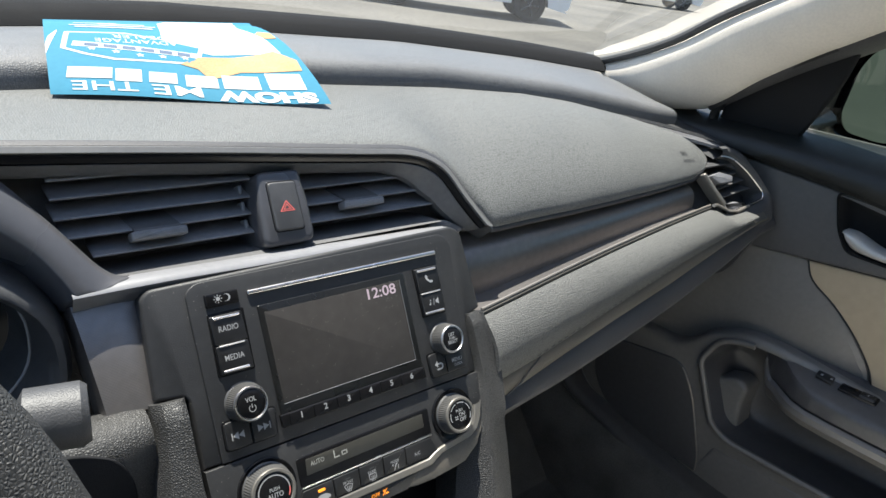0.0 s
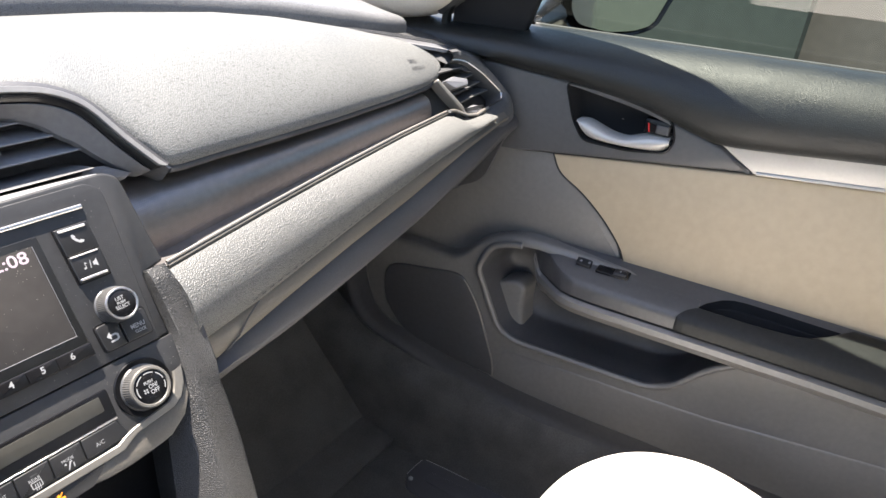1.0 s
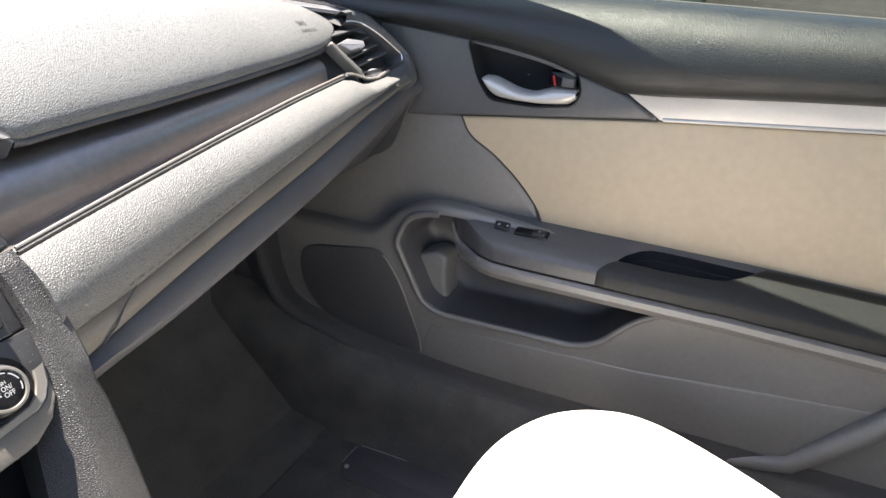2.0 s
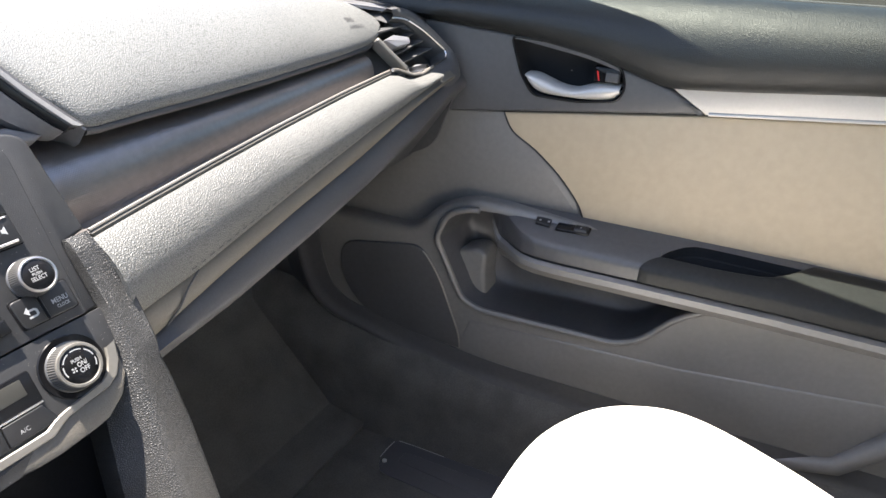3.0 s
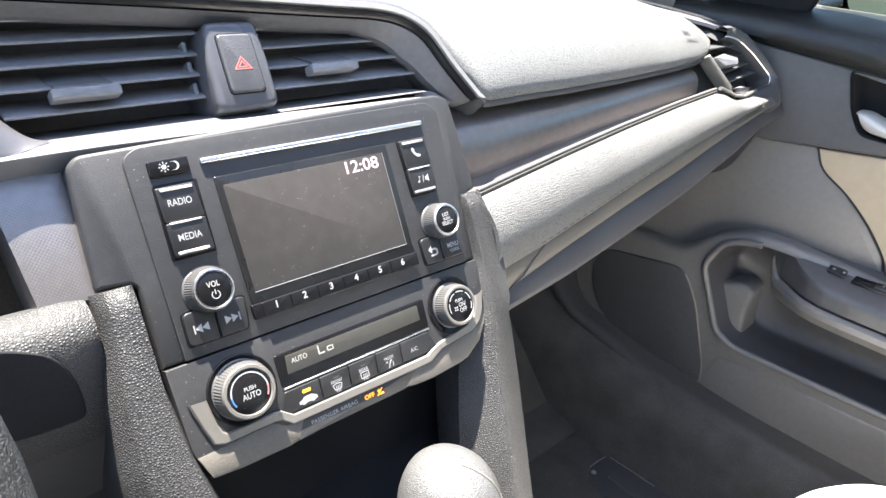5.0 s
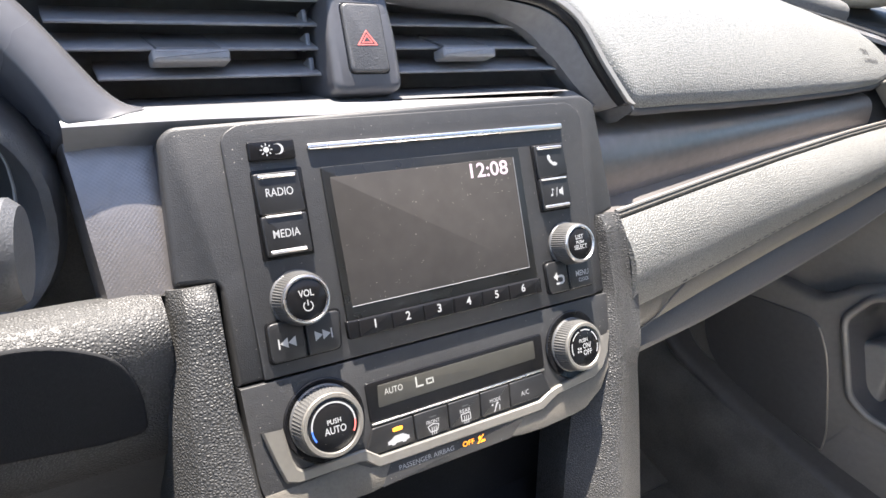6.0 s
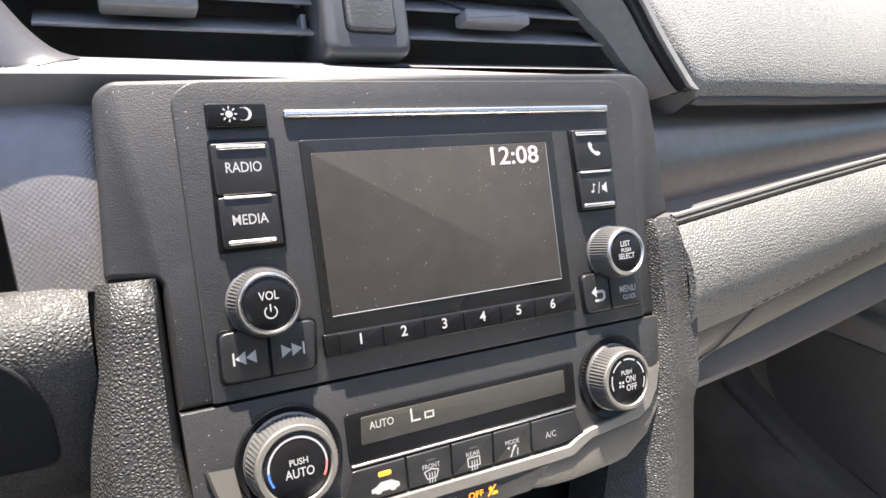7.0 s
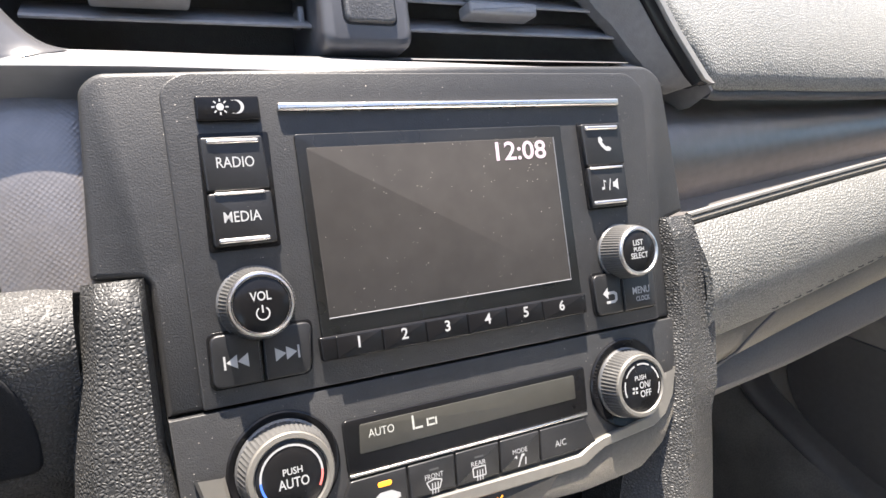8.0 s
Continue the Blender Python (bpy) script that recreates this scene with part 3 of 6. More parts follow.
GLOVEB = [(0.095, -0.052, 0.802), (0.145, -0.05, 0.808), (0.216, -0.046, 0.813), (0.308, -0.040, 0.825), (0.42, -0.031, 0.840), (0.54, -0.020, 0.862), (0.64, -0.008, 0.885)]
rows = []
for x in np.linspace(0.085, 0.535, 28):
    fy, fz = curve_at(FRONT, max(x, 0.158))
    ly, lz = curve_at(LINE, x)
    p0, p1, p2, p3 = (np.array(q) for q in ((fy + 0.055, fz - 0.013), (fy + 0.002, fz - 0.011), (fy - 0.007, lz + 0.016), (max(fy - 0.008, ly + 0.004), lz - 0.014)))
    wall_line = [p0 * (1 - t) ** 3 + p1 * 3 * t * (1 - t) ** 2 + p2 * 3 * t * t * (1 - t) + p3 * t ** 3 for t in np.linspace(0, 1, 20)]
    rows.append([(x, *q) for q in wall_line] + [(x, ly + 0.004, lz - 0.012), (x, ly + 0.002, lz - 0.002)])
part("gloss_insert", sheet(rows, 0.003), INSERT, dash, "black patterned gloss insert", smooth=60)


def ribbon(table, x0, x1, across, n=30):
    """A raised moulding along a line of the dash, its section given as steps in (y, z)."""
    out = []
    for x in np.linspace(x0, x1, n):
        y, z = curve_at(table, x)
        out.append([(x, y + a, z + b) for a, b in across])
    return out


part("chrome_strip", sheet(ribbon(LINE, 0.117, 0.533, ((0.0015, -0.0006), (0.0005, 0.0008), (-0.0007, 0.0006), (-0.0013, -0.0004), (-0.0010, -0.0012), (0.0005, -0.0014))), closed=True), STRIP, dash, "thin satin strip above the stitched band")

part("strip_base", sheet(ribbon(LINE, 0.117, 0.533, ((0.0005, -0.0016), (-0.0012, -0.0016), (-0.0024, -0.0026), (-0.0028, -0.0042), (-0.0005, -0.0048))), closed=True), TAUPE, dash, "dark taupe base of the strip")


def between(x, t, bulge):
    ly, lz = curve_at(LINE, min(x, 0.545) if x < 0.545 else 0.53)
    if x > 0.535:
        k = min((x - 0.535) / 0.02, 1.0)
        ly, lz = ly - 0.010 * k, lz - 0.010 * k
    sy, sz = curve_at(STITCH, x)
    b = (4 * t * (1 - t)) ** 0.9 * bulge
    return (x, ly - 0.0045 + (sy - ly + 0.0045) * t - b, lz - 0.004 + (sz - lz + 0.004) * t + b * 0.3)


rows = [[between(x, t, 0.014 * (1 - 0.3 * (x - 0.1) / 0.5)) for t in (0, 0.02, 0.06, 0.12, 0.2, 0.3, 0.42, 0.55, 0.68, 0.8, 0.9, 0.96, 1.0)] for x in np.linspace(0.115, 0.605, 38)]
part("stitched_band", sheet(rows, 0.004), LEATHER, dash, "grey stitched vinyl band", smooth=60)
seam = [np.array(between(x, 0.90, 0.014 * (1 - 0.3 * (x - 0.1) / 0.5))) + (0, -0.0006, 0) for x in np.linspace(0.17, 0.60, 90)]
for a, b in zip(seam[::2], seam[1::2]):
    part("stitch", tube([a, (a + b) / 2 + (0, -0.0005, 0), b], 0.00032, 5), ROLL, dash)

rows = []
for x in np.linspace(0.109, 0.64, 34):
    sy, sz = curve_at(STITCH, x)
    ty, tz = curve_at(TAUPEB, x)
    rows.append([(x, sy + 0.006, sz + 0.001), (x, sy + 0.002, sz - 0.003), (x, sy * 0.5 + ty * 0.5 - 0.002, sz * 0.5 + tz * 0.5), (x, ty - 0.001, tz + 0.001), (x, ty + 0.004, tz - 0.003)])
part("glove_box_lid", sheet(rows, 0.003), TAUPE, dash, "taupe plastic band of the glove box", smooth=60)
part("lid_gap", tube([(0.178, -0.0485, 0.858), (0.165, -0.0505, 0.850), (0.155, -0.0508, 0.838), (0.143, -0.0495, 0.829)], 0.0008, 6), DARK, dash, "dark gap beside the lid")
rows = []
for x in np.linspace(0.107, 0.672, 34):
    ty, tz = curve_at(TAUPEB, x)
    gy, gz = curve_at(GLOVEB, x)
    k = max(0.0, (x - 0.45) / 0.22)
    rows.append([(x, ty + 0.014, tz + 0.002), (x, ty + 0.005, tz - 0.001), (x, gy - 0.004, gz + 0.010), (x, gy - 0.002, gz + 0.002), (x, gy + 0.006, gz - 0.006), (x, gy + 0.03, gz - 0.022 - 0.02 * k), (x, gy + 0.08, gz - 0.06 - 0.05 * k), (x, gy + 0.16, gz - 0.11 - 0.06 * k), (x, gy + 0.34, gz - 0.14)])
part("lower_roll", sheet(rows, 0.004), ROLL, dash, "charcoal lower edge of the dash", smooth=60)
part("end_panel", slab(rounded([(0.06, 0.96), (0.02, 0.92), (-0.004, 0.89), (0.03, 0.80), (0.18, 0.72), (0.34, 0.75), (0.34, 0.99)], 0.02), 0, 0.006, 0.002, lambda u, v, w: Vector((0.662 + w, u, v))), DARK, dash, "dark side of the dash")

# passenger side vent: an angular housing with a bright rim and slats
VN = Vector((-0.14, -0.81, 0.57)).normalized()
vput = lambda u, v, w: Vector((u, 0.022 - 0.17 * (u - 0.566) + 0.7 * (v - 0.925), v)) + VN * w
RIMV = [(0.592, 0.9775), (0.600, 0.977), (0.614, 0.974), (0.634, 0.960), (0.655, 0.934), (0.650, 0.927), (0.617, 0.921), (0.588, 0.918)]
HOOD = [(0.592, 0.988), (0.606, 0.989), (0.632, 0.982), (0.655, 0.955), (0.670, 0.922), (0.660, 0.904), (0.628, 0.895), (0.588, 0.893)]
ra, ho = spline(rounded(RIMV, [0, 0.01, 0.012, 0.012, 0.005, 0.005, 0.01, 0], 2), 3), spline(rounded(HOOD, [0, 0.015, 0.02, 0.02, 0.006, 0.006, 0.01, 0], 2), 3)
rows = [[vput(*p, -0.03) for p in ra], [vput(*p, -0.001) for p in ra], [vput(*(p * 0.85 + q * 0.15), 0.004) for p, q in zip(ra, ho)], [vput(*(p * 0.35 + q * 0.65), 0.006) for p, q in zip(ra, ho)], [vput(*q, 0.001) for q in ho]]
rows += [[vput(*q, -0.008) + Vector((0.004, 0.004, -0.001)) for q in ho], [vput(*q, -0.02) + Vector((0.012, 0.06, -0.01)) for q in ho]]
vent = part("side_vent", sheet(rows), DARK, dash, "angular side air vent", smooth=60)
part("rim", tube([vput(*p, 0.0012) for p in ra], 0.0009, 6), CHROME, vent, "thin bright rim")
part("backing", sheet([[vput(u, v, -0.035) for u in (0.545, 0.66)] for v in (0.90, 0.99)], 0.002), DARK, vent)
for (u0, v0), (u1, v1) in (((0.556, 0.966), (0.612, 0.969)), ((0.563, 0.951), (0.621, 0.959)), ((0.571, 0.941), (0.630, 0.950)), ((0.578, 0.932), (0.638, 0.940))):
    part("slat", sheet([[vput(u, v, -0.006), vput(u, v + 0.001, -0.004), vput(u, v + 0.0095, -0.022), vput(u, v + 0.007, -0.022)] for u, v in ((u0, v0), ((u0 + u1) / 2, (v0 + v1) / 2), (u1, v1))], closed=True), DARK, vent)
part("tab", slab(rounded([(0.560, 0.9565), (0.578, 0.960), (0.6014, 0.955), (0.5985, 0.9485), (0.574, 0.9475)], 0.002), -0.014, 0.003, 0.001, vput), LEDGE, vent, "pale thumb tab")
part("sill", slab(rounded([(0.572, 0.9235), (0.596, 0.9275), (0.616, 0.9235), (0.605, 0.919), (0.588, 0.917)], 0.003), -0.014, 0.001, 0.003, vput), LEDGE, vent, "pale sill of the vent")
part("post", slab(rounded([(0.548, 0.958), (0.5525, 0.9605), (0.5625, 0.945), (0.5755, 0.9255), (0.571, 0.9225), (0.5585, 0.940)], [0.002, 0.002, 0.006, 0.002, 0.002, 0.006]), -0.012, 0.004, 0.002, vput), SILVER, vent, "bright slanted post")
part("band_tip", slab(rounded([(0.560, 0.922), (0.575, 0.915), (0.588, 0.913), (0.612, 0.9185), (0.626, 0.9165), (0.625, 0.9075), (0.60, 0.904), (0.575, 0.905)], 0.004), -0.02, 0.003, 0.003, vput), LEATHER, vent, "end of the stitched band")
part("vent_trim", tube([(0.533, 0.0135, 0.932), vput(0.556, 0.9245, 0.004), vput(0.574, 0.917, 0.004), vput(0.590, 0.9155, 0.004), vput(0.616, 0.9205, 0.003)], 0.0022, 8), STRIP, vent, "bright strip turning under the vent")

# centre vents: housing, ledge, arch mouldings
part("vent_housing", slab([(-215, 100), (-180, 20), (135, 10), (165, 10), (120, 66), (80, 84), (0, 90), (-100, 96)], -75, -68, 0, stack), VENTIN, dash, "dark inside of the centre vents")
up = [stack(u, v, -16) for u, v in ARCH]
part("housing_roof", sheet([[stack(u, v - 3, -14) for u, v in ARCH], [stack(u, v - 8, -30) for u, v in ARCH], [stack(u, v - 6, -74) for u, v in ARCH]], 0.002), VENTIN, dash)


def arch_band(d0, d1, w0, w1, points=ARCH, grow=0.0):
    """A moulding that follows the arch, between two insets from it."""
    p = [tuple(q) for q in spline(points, 5)]
    a, b = [], []
    for i, (u, v) in enumerate(p):
        t = Vector(p[min(i + 1, len(p) - 1)]) - Vector(p[max(i - 1, 0)])
        nrm = Vector((t.y, -t.x)).normalized()
        a.append((u + nrm.x * d0, max(v + nrm.y * d0, 11.0)))
        wide = d1 + grow * min(1.0, max(0.0, (u - 60) / 50)) * min(1.0, max(0.0, (150 - u) / 30))
        b.append((u + nrm.x * wide, max(v + nrm.y * wide, 11.0)))
    rows2 = []
    for (u0, v0), (u1, v1) in zip(a, b):
        rows2.append([stack(u0, v0, w0 - 6), stack(u0, v0, w0 - 0.8), stack(u0 * 0.9 + u1 * 0.1, v0 * 0.9 + v1 * 0.1, w0), stack(u0 * 0.1 + u1 * 0.9, v0 * 0.1 + v1 * 0.9, w1), stack(u1, v1, w1 - 0.8), stack(u1, v1, w1 - 8)])
    return sheet(rows2)


part("arch_trim", arch_band(4.2, 8.8, -9, -8.5), TRIMGREY, dash, "grey satin moulding over the vents")
# dark band stands for the shaded lower edge of the pad
part("pad_edge_shade", arch_band(-0.5, 3.8, -14, -12), ROLL, dash, "shaded pad edge, drawn as a dark grained band")
part("arch_lip", arch_band(9.2, 14, -10, -12), GLOSS, dash, "black lip inside the moulding")
part("arch_inner", arch_band(14.5, 18.5, -13, -24, grow=11.0), VENTIN, dash, "dark inner surround of the vents")
part("corner_fin", slab([(92, 20.5), (101, 25.5), (113, 24), (131, 14), (124, 11), (104, 15)], -44, -22, 2.0, stack), VENTIN, dash)
# ledge under the vents, and the arm that rises beside the instruments
LED = [(-176, 16.3, 24.5), (-140, 16.6, 24.6), (-117, 16.6, 24.3), (-61, 15.5, 23.2), (0, 15.5, 22), (40, 15.5, 21), (78, 16, 20.5), (100, 16.5, 19.6), (112, 13, 18), (124, 9, 15)]
rows = []
for u in np.linspace(-173, 103, 46):
    v0, v1 = curve_at(LED, u)
    rows.append([stack(u, v0 - 8, -24), stack(u, v0 - 0.8, -10), stack(u, v0, -8.8), stack(u, v0 + 0.8, -9), stack(u, (v0 + v1) / 2 + 0.5, -11.5), stack(u, v1 - 0.8, -15), stack(u, v1, -17), stack(u, v1 + 0.8, -30), stack(u, v1 + 1, -70)])
part("ledge", sheet(rows), LEDGE, dash, "satin grey ledge above the radio", smooth=60)
AR = spline([(-136, 24.4), (-146, 26.5), (-154, 33), (-162, 44), (-173, 60), (-182, 72.5), (-191, 85), (-203, 100), (-220, 118)], 3)
AL = spline([(-166, 16.4), (-171.5, 17), (-174.5, 23), (-179, 32), (-188, 46.5), (-200, 59), (-216, 74), (-238, 90), (-262, 106)], 3)
rows = []
for p, q in zip(AR, AL):
    rows.append([stack(p[0], p[1], -64), stack(p[0], p[1], -24), stack(*(p * 0.97 + q * 0.03), -17), stack(*(p * 0.8 + q * 0.2), -13), stack(*(p * 0.45 + q * 0.55), -10.2), stack(*(p * 0.06 + q * 0.94), -9.4), stack(*q, -10.5), stack(q[0] - 3, q[1] - 4, -24), stack(q[0] - 6, q[1] - 8, -45)])
# arm runs on from the ledge, its dark colour stands for shade
part("side_arm", sheet(rows), ARMGREY, dash, "satin grey arm beside the instruments, darkened for its shade", smooth=60)


def vent_slats(names, spans, tab):
    root = part("centre_vent", slab([(spans[0][0] - 2, 30), (spans[0][1], 30), (spans[0][1], 34), (spans[0][0] - 2, 34)], -66, -60, 0, stack), DARK, dash, names)
    for u0, u1, v in spans:
        part("slat", sheet([[stack(u, v - 0.9, -29.5), stack(u, v - 0.3, -28.8), stack(u, v + 0.6, -29.2), stack(u, v + 13.5, -51), stack(u, v + 11, -52)] for u in (u0, (u0 + u1) / 2, u1)], closed=True), SLAT, root)
    u0, u1, v = tab
    body = part("tab", slab(box2(u0, v - 3.5, u1, v + 2.5, 1.6), -32, -21, 1.6, stack), SLAT, root, "thumb tab on the slat")
    part("plate", slab([(u0 + 3, -25), (u1 - 3, -25), (u1 - 6, -47), (u0, -47)], 0, 1.6, 0.4, lambda u, d, w: stack(u, v + 2.5 + (-25 - d) * 0.57 + w, d)), VENTIN, body)
    return root


vent_slats("driver side centre air vent", [(-172, -47, 89), (-172, -47, 77.5), (-172, -47, 65), (-169, -47, 53), (-155, -47, 40)], (-133, -98.6, 48.6))
vent_slats("passenger side centre air vent", [(-14, 84, 78.2), (-14, 99, 66), (-14, 107, 53.2), (-14, 114, 40)], (19, 55, 49.4))
part("vent_floor", sheet([[stack(u, 23 + 0.002 * u, -17), stack(u, 27, -27), stack(u, 38, -62)] for u in np.linspace(-150, 104, 12)]), VENTIN, dash, "dark floor of the vents")
for v in (71, 59, 46.5):
    part("clip", slab(box2(-56, v - 4, -53.6, v + 3, 0.5), -42, -33, 0.5, stack), LEDGE, dash, "pale clip at the slat end")
hz = part("hazard_housing", slab(rounded([(-52.5, 26), (-13.5, 26.5), (-14.0, 55), (-16.5, 79), (-48.5, 79), (-51.8, 55)], [7, 7, 3, 5, 5, 3]), -60, -13, 4.0, stack), ARMGREY, dash, "rounded housing of the hazard switch")
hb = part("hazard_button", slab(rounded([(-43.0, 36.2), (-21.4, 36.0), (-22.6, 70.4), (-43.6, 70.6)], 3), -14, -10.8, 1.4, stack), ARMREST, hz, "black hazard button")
part("gap", slab(rounded([(-43.8, 35.4), (-20.6, 35.2), (-21.8, 71.2), (-44.4, 71.4)], 3.4), -14, -12.85, 0.2, stack), GLOSS, hz)
tri = lambda r: [(-32.4 + r * 1.2 * math.sin(a), 52.0 + r * 0.95 * math.cos(a)) for a in (0, 2 * math.pi / 3, 4 * math.pi / 3)]
part("hazard_triangle", slab(tri(5.4), -10.82, -10.6, 0, stack, holes=[tri(4.3)]), RED, hb, "red warning triangle")
part("hazard_triangle", slab(tri(2.9), -10.82, -10.6, 0, stack, holes=[tri(2.0)]), RED, hb)

# left of the radio: patterned insert, knee bolster, and the two console legs
rows = []
for v in np.linspace(18, -57, 22):
    k = (18 - v) / 75
    left = -174 + 7 * k
    rows.append([stack(left - 3, v, -44), stack(left - 1.5, v, -24 - 6 * (1 - k))] + [stack(u, v, -17.5 - 9 * (1 - k) ** 3 + 1.6 * math.sin((u - left) / 34 * 3.1) + 1.5 * k) for u in np.linspace(left, -134, 12)])
part("gloss_insert", sheet(rows, 0.003), INSERT, dash, "black patterned insert beside the radio", smooth=60)
rows = []
for u in np.linspace(-330, -147.5, 20):
    e = max(0.0, (u + 156) / 8.5)
    rows.append([stack(u, -54 - e * 1.5, -34), stack(u, -54.5 - e * 1.5, -15), stack(u, -56 - e * 1.5, -10 - e), stack(u, -60 - e, -4 - 2 * e), stack(u, -67, 1.5 - 3 * e), stack(u, -76, 1.5 - 3 * e), stack(u, -98, -7.5 - 3 * e), stack(u, -113, -14 - 3 * e), stack(u, -127, -22 - 2 * e), stack(u, -130, -45)])
part("knee_bolster", sheet(rows), BLACKLEATHER, dash, "black grained bolster below the instruments", smooth=60)
# the shade over this cover is put into its near-black colour
part("bolster_panel", slab(rounded([(-300, -60), (-190, -66), (-168, -77), (-161, -95), (-161, -113), (-180, -113), (-300, -100)], [4, 20, 14, 8, 5, 5, 4]), -4, 3, 1.5, lambda u, v, w: stack(u, v, w + 0.43 * (v + 78))), BOWL, dash, "smooth cover beside the column, shade in its dark colour")
part("under_bolster", sheet([[stack(u, -124, -28), stack(u, -140, -44), stack(u, -165, -75)] for u in (-330, -240, -150)], 0.003), DARK, dash)
# down the face: inner edge, ridge, shoulder, outer edge, depth of the inner and of the outer edge
LEGR = [(-56, 97, 99, 109, 112.5, -4, 4), (-80, 96.5, 99.5, 112, 117.5, -4, 5), (-102, 96, 100, 113, 120, -6, 5), (-137, 84, 97, 108, 119, -10, 3), (-150, 77, 93.5, 103.5, 118, -14, -2), (-170, 71.5, 90, 99.5, 119, -16, -5), (-200, 63.5, 84, 94, 117, -18, -7), (-245, 52, 77, 86.5, 110.5, -20, -8), (-290, 42, 70.5, 82, 103.5, -22, -9), (-360, 30, 62, 74, 94, -24, -9)]
LEGL = [(-55, -126, -128, -140, -145, -4, -9), (-80, -126, -128, -142, -148, -4, -9), (-112, -125.5, -128, -146, -153, -4, -9), (-150, -121, -125, -147, -156, -6, -9), (-190, -112, -117, -143, -156, -8, -9), (-240, -98, -106, -136, -152, -8, -9), (-300, -85, -95, -130, -148, -8, -9), (-360, -72, -84, -124, -142, -8, -9)]


def leg(table, sign):
    rows2 = []
    for v in np.linspace(-55, -360, 60):
        a, b, c, d, deep, side = curve_at([(-t[0], *t[1:]) for t in table], -v)
        lift = (3.5 if sign > 0 else 6) * min(1.0, (-v - 55) / 10) ** 0.5
        q = min(1.0, (-v - 54.5) / 5)
        rows2.append([stack(a, v, -45), stack(a, v, deep - 3 * (1 - q)), stack(a * 0.9 + b * 0.1, v, deep * 0.9 + lift * 0.1), stack(a * 0.5 + b * 0.5, v, (deep + lift) / 2 + 0.6), stack(a * 0.12 + b * 0.88, v, lift * 0.9 + deep * 0.1), stack(b, v, lift), stack(b * 0.6 + c * 0.4, v, lift + 0.8), stack(c, v, lift - 0.8), stack(c * 0.85 + d * 0.15, v, (lift - 1) * 0.87 + side * 0.13), stack(c * 0.15 + d * 0.85, v, lift * 0.2 + side * 0.8), stack(d, v, side - 2), stack(d + sign * 1, v, -40), stack(d + sign * 3, v, -90)])
    cap2 = [p for p in rows2[0]]
    bm = sheet(rows2)
    vs = [bm.verts.new(p) for p in cap2]
    bm.faces.new(vs)
    return bm


part("console_leg", leg(LEGR, 1), BLACKLEATHER, dash, "black grained leg beside the radio", smooth=38)
part("console_leg", leg(LEGL, -1), BLACKLEATHER, dash, "black grained leg beside the radio", smooth=60)
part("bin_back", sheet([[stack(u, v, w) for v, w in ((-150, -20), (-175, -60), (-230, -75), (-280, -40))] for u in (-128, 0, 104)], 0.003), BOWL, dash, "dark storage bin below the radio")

# ---- radio ----
radio = thing("car_radio", FACING, "black car radio with dark screen, chrome bar and two knobs", "radio")
OUT = rounded([(-142, -54), (-126.5, -55), (-124.5, -58), (-124, -102), (97, -102), (97.5, -57), (116, -53), (110.5, 12), (101, 17.5), (0, 16), (-134, 13.5), (-139, 9)], [2, 1, 1, 0, 0, 2, 2, 5, 6, 0, 4, 4])
bm = slab(OUT, -26, -0.4, 2.2, mm)
for v in bm.verts:
    u = v.co.x * 1000
    over = max(0.0, -116 - u, u - 88)
    if v.co.z > -0.02:
        v.co.z -= over * (0.32 if u < 0 else 0.16) / 1000
radio_face = bm
bmesh.ops.triangulate(radio_face, faces=[f for f in radio_face.faces if len(f.verts) > 4])
part("faceplate", radio_face, FACE, radio, "satin black fascia", local=True)
part("raised_field", slab(rounded([(-113, -101.4), (88, -101.4), (94, 6), (86, 13.2), (-108, 12.0), (-115, 7)], [1, 1, 5, 8, 5, 4]), -2, 0.2, 0.6, mm), FACE, radio, local=True)
part("chrome_bar", slab(box2(-77, -1.9, 77, 1.1, 0.8), 0, 2.4, 1.0, mm), CHROME, radio, "bright chrome bar", local=True)
GL = rounded([(-70.8, -83.7), (45.0, -83.7), (43.6, -10.0), (-72.3, -10.2)], 1.2)
part("screen_surround", slab(GL, -1, 1.6, 0.4, mm), BEZEL, radio, "black surround of the screen", local=True)
scr = part("screen", slab(rounded([(-67.3, -77.2), (39.8, -76.8), (38.8, -15.2), (-68.6, -15.3)], 0.8), 0.5, 1.72, 0.15, mm), SCREEN, radio, "switched-off dark screen", local=True)
# thin pale tube draws the light caught by the screen's rim
part("screen_edge_glint", tube([mm(u, v, 1.7) for u, v in ((39.0, -15.2), (40.0, -76.9), (-67.3, -77.3))], 0.00022, 6), LEDGE, scr, "glint along the screen edge, drawn as a pale line", local=True)
part("clock_digits", words("12:08", 0.0074, (0.0221, -0.0206, 0.00185), bold=0.0006, span=0.0247), CLOCKINK, scr, "lit clock reading 12:08", local=True)
strip = part("preset_strip", slab(rounded([(-71.8, -92.2), (45.4, -92.2), (45.0, -83.4), (-72.2, -83.4)], 1), 0, 3.2, 0.8, mm), GLOSS, radio, "row of six preset keys", local=True)
edges = [-66.6, -48.8, -31, -13, 4.8, 22.5, 44.9]
for k, (a, b) in enumerate(zip(edges, edges[1:])):
    key = part("preset_key", slab(box2(a + 0.15, -91.9, b - 0.15, -83.8, 0.5), 1, 4.2, 0.5, mm), GLOSS, strip, local=True)
    part("key_number", words(str(k + 1), 0.0040, (-0.0581 + 0.018 * k, -0.0872, 0.00425), bold=0.0004), WHITE, strip, local=True)


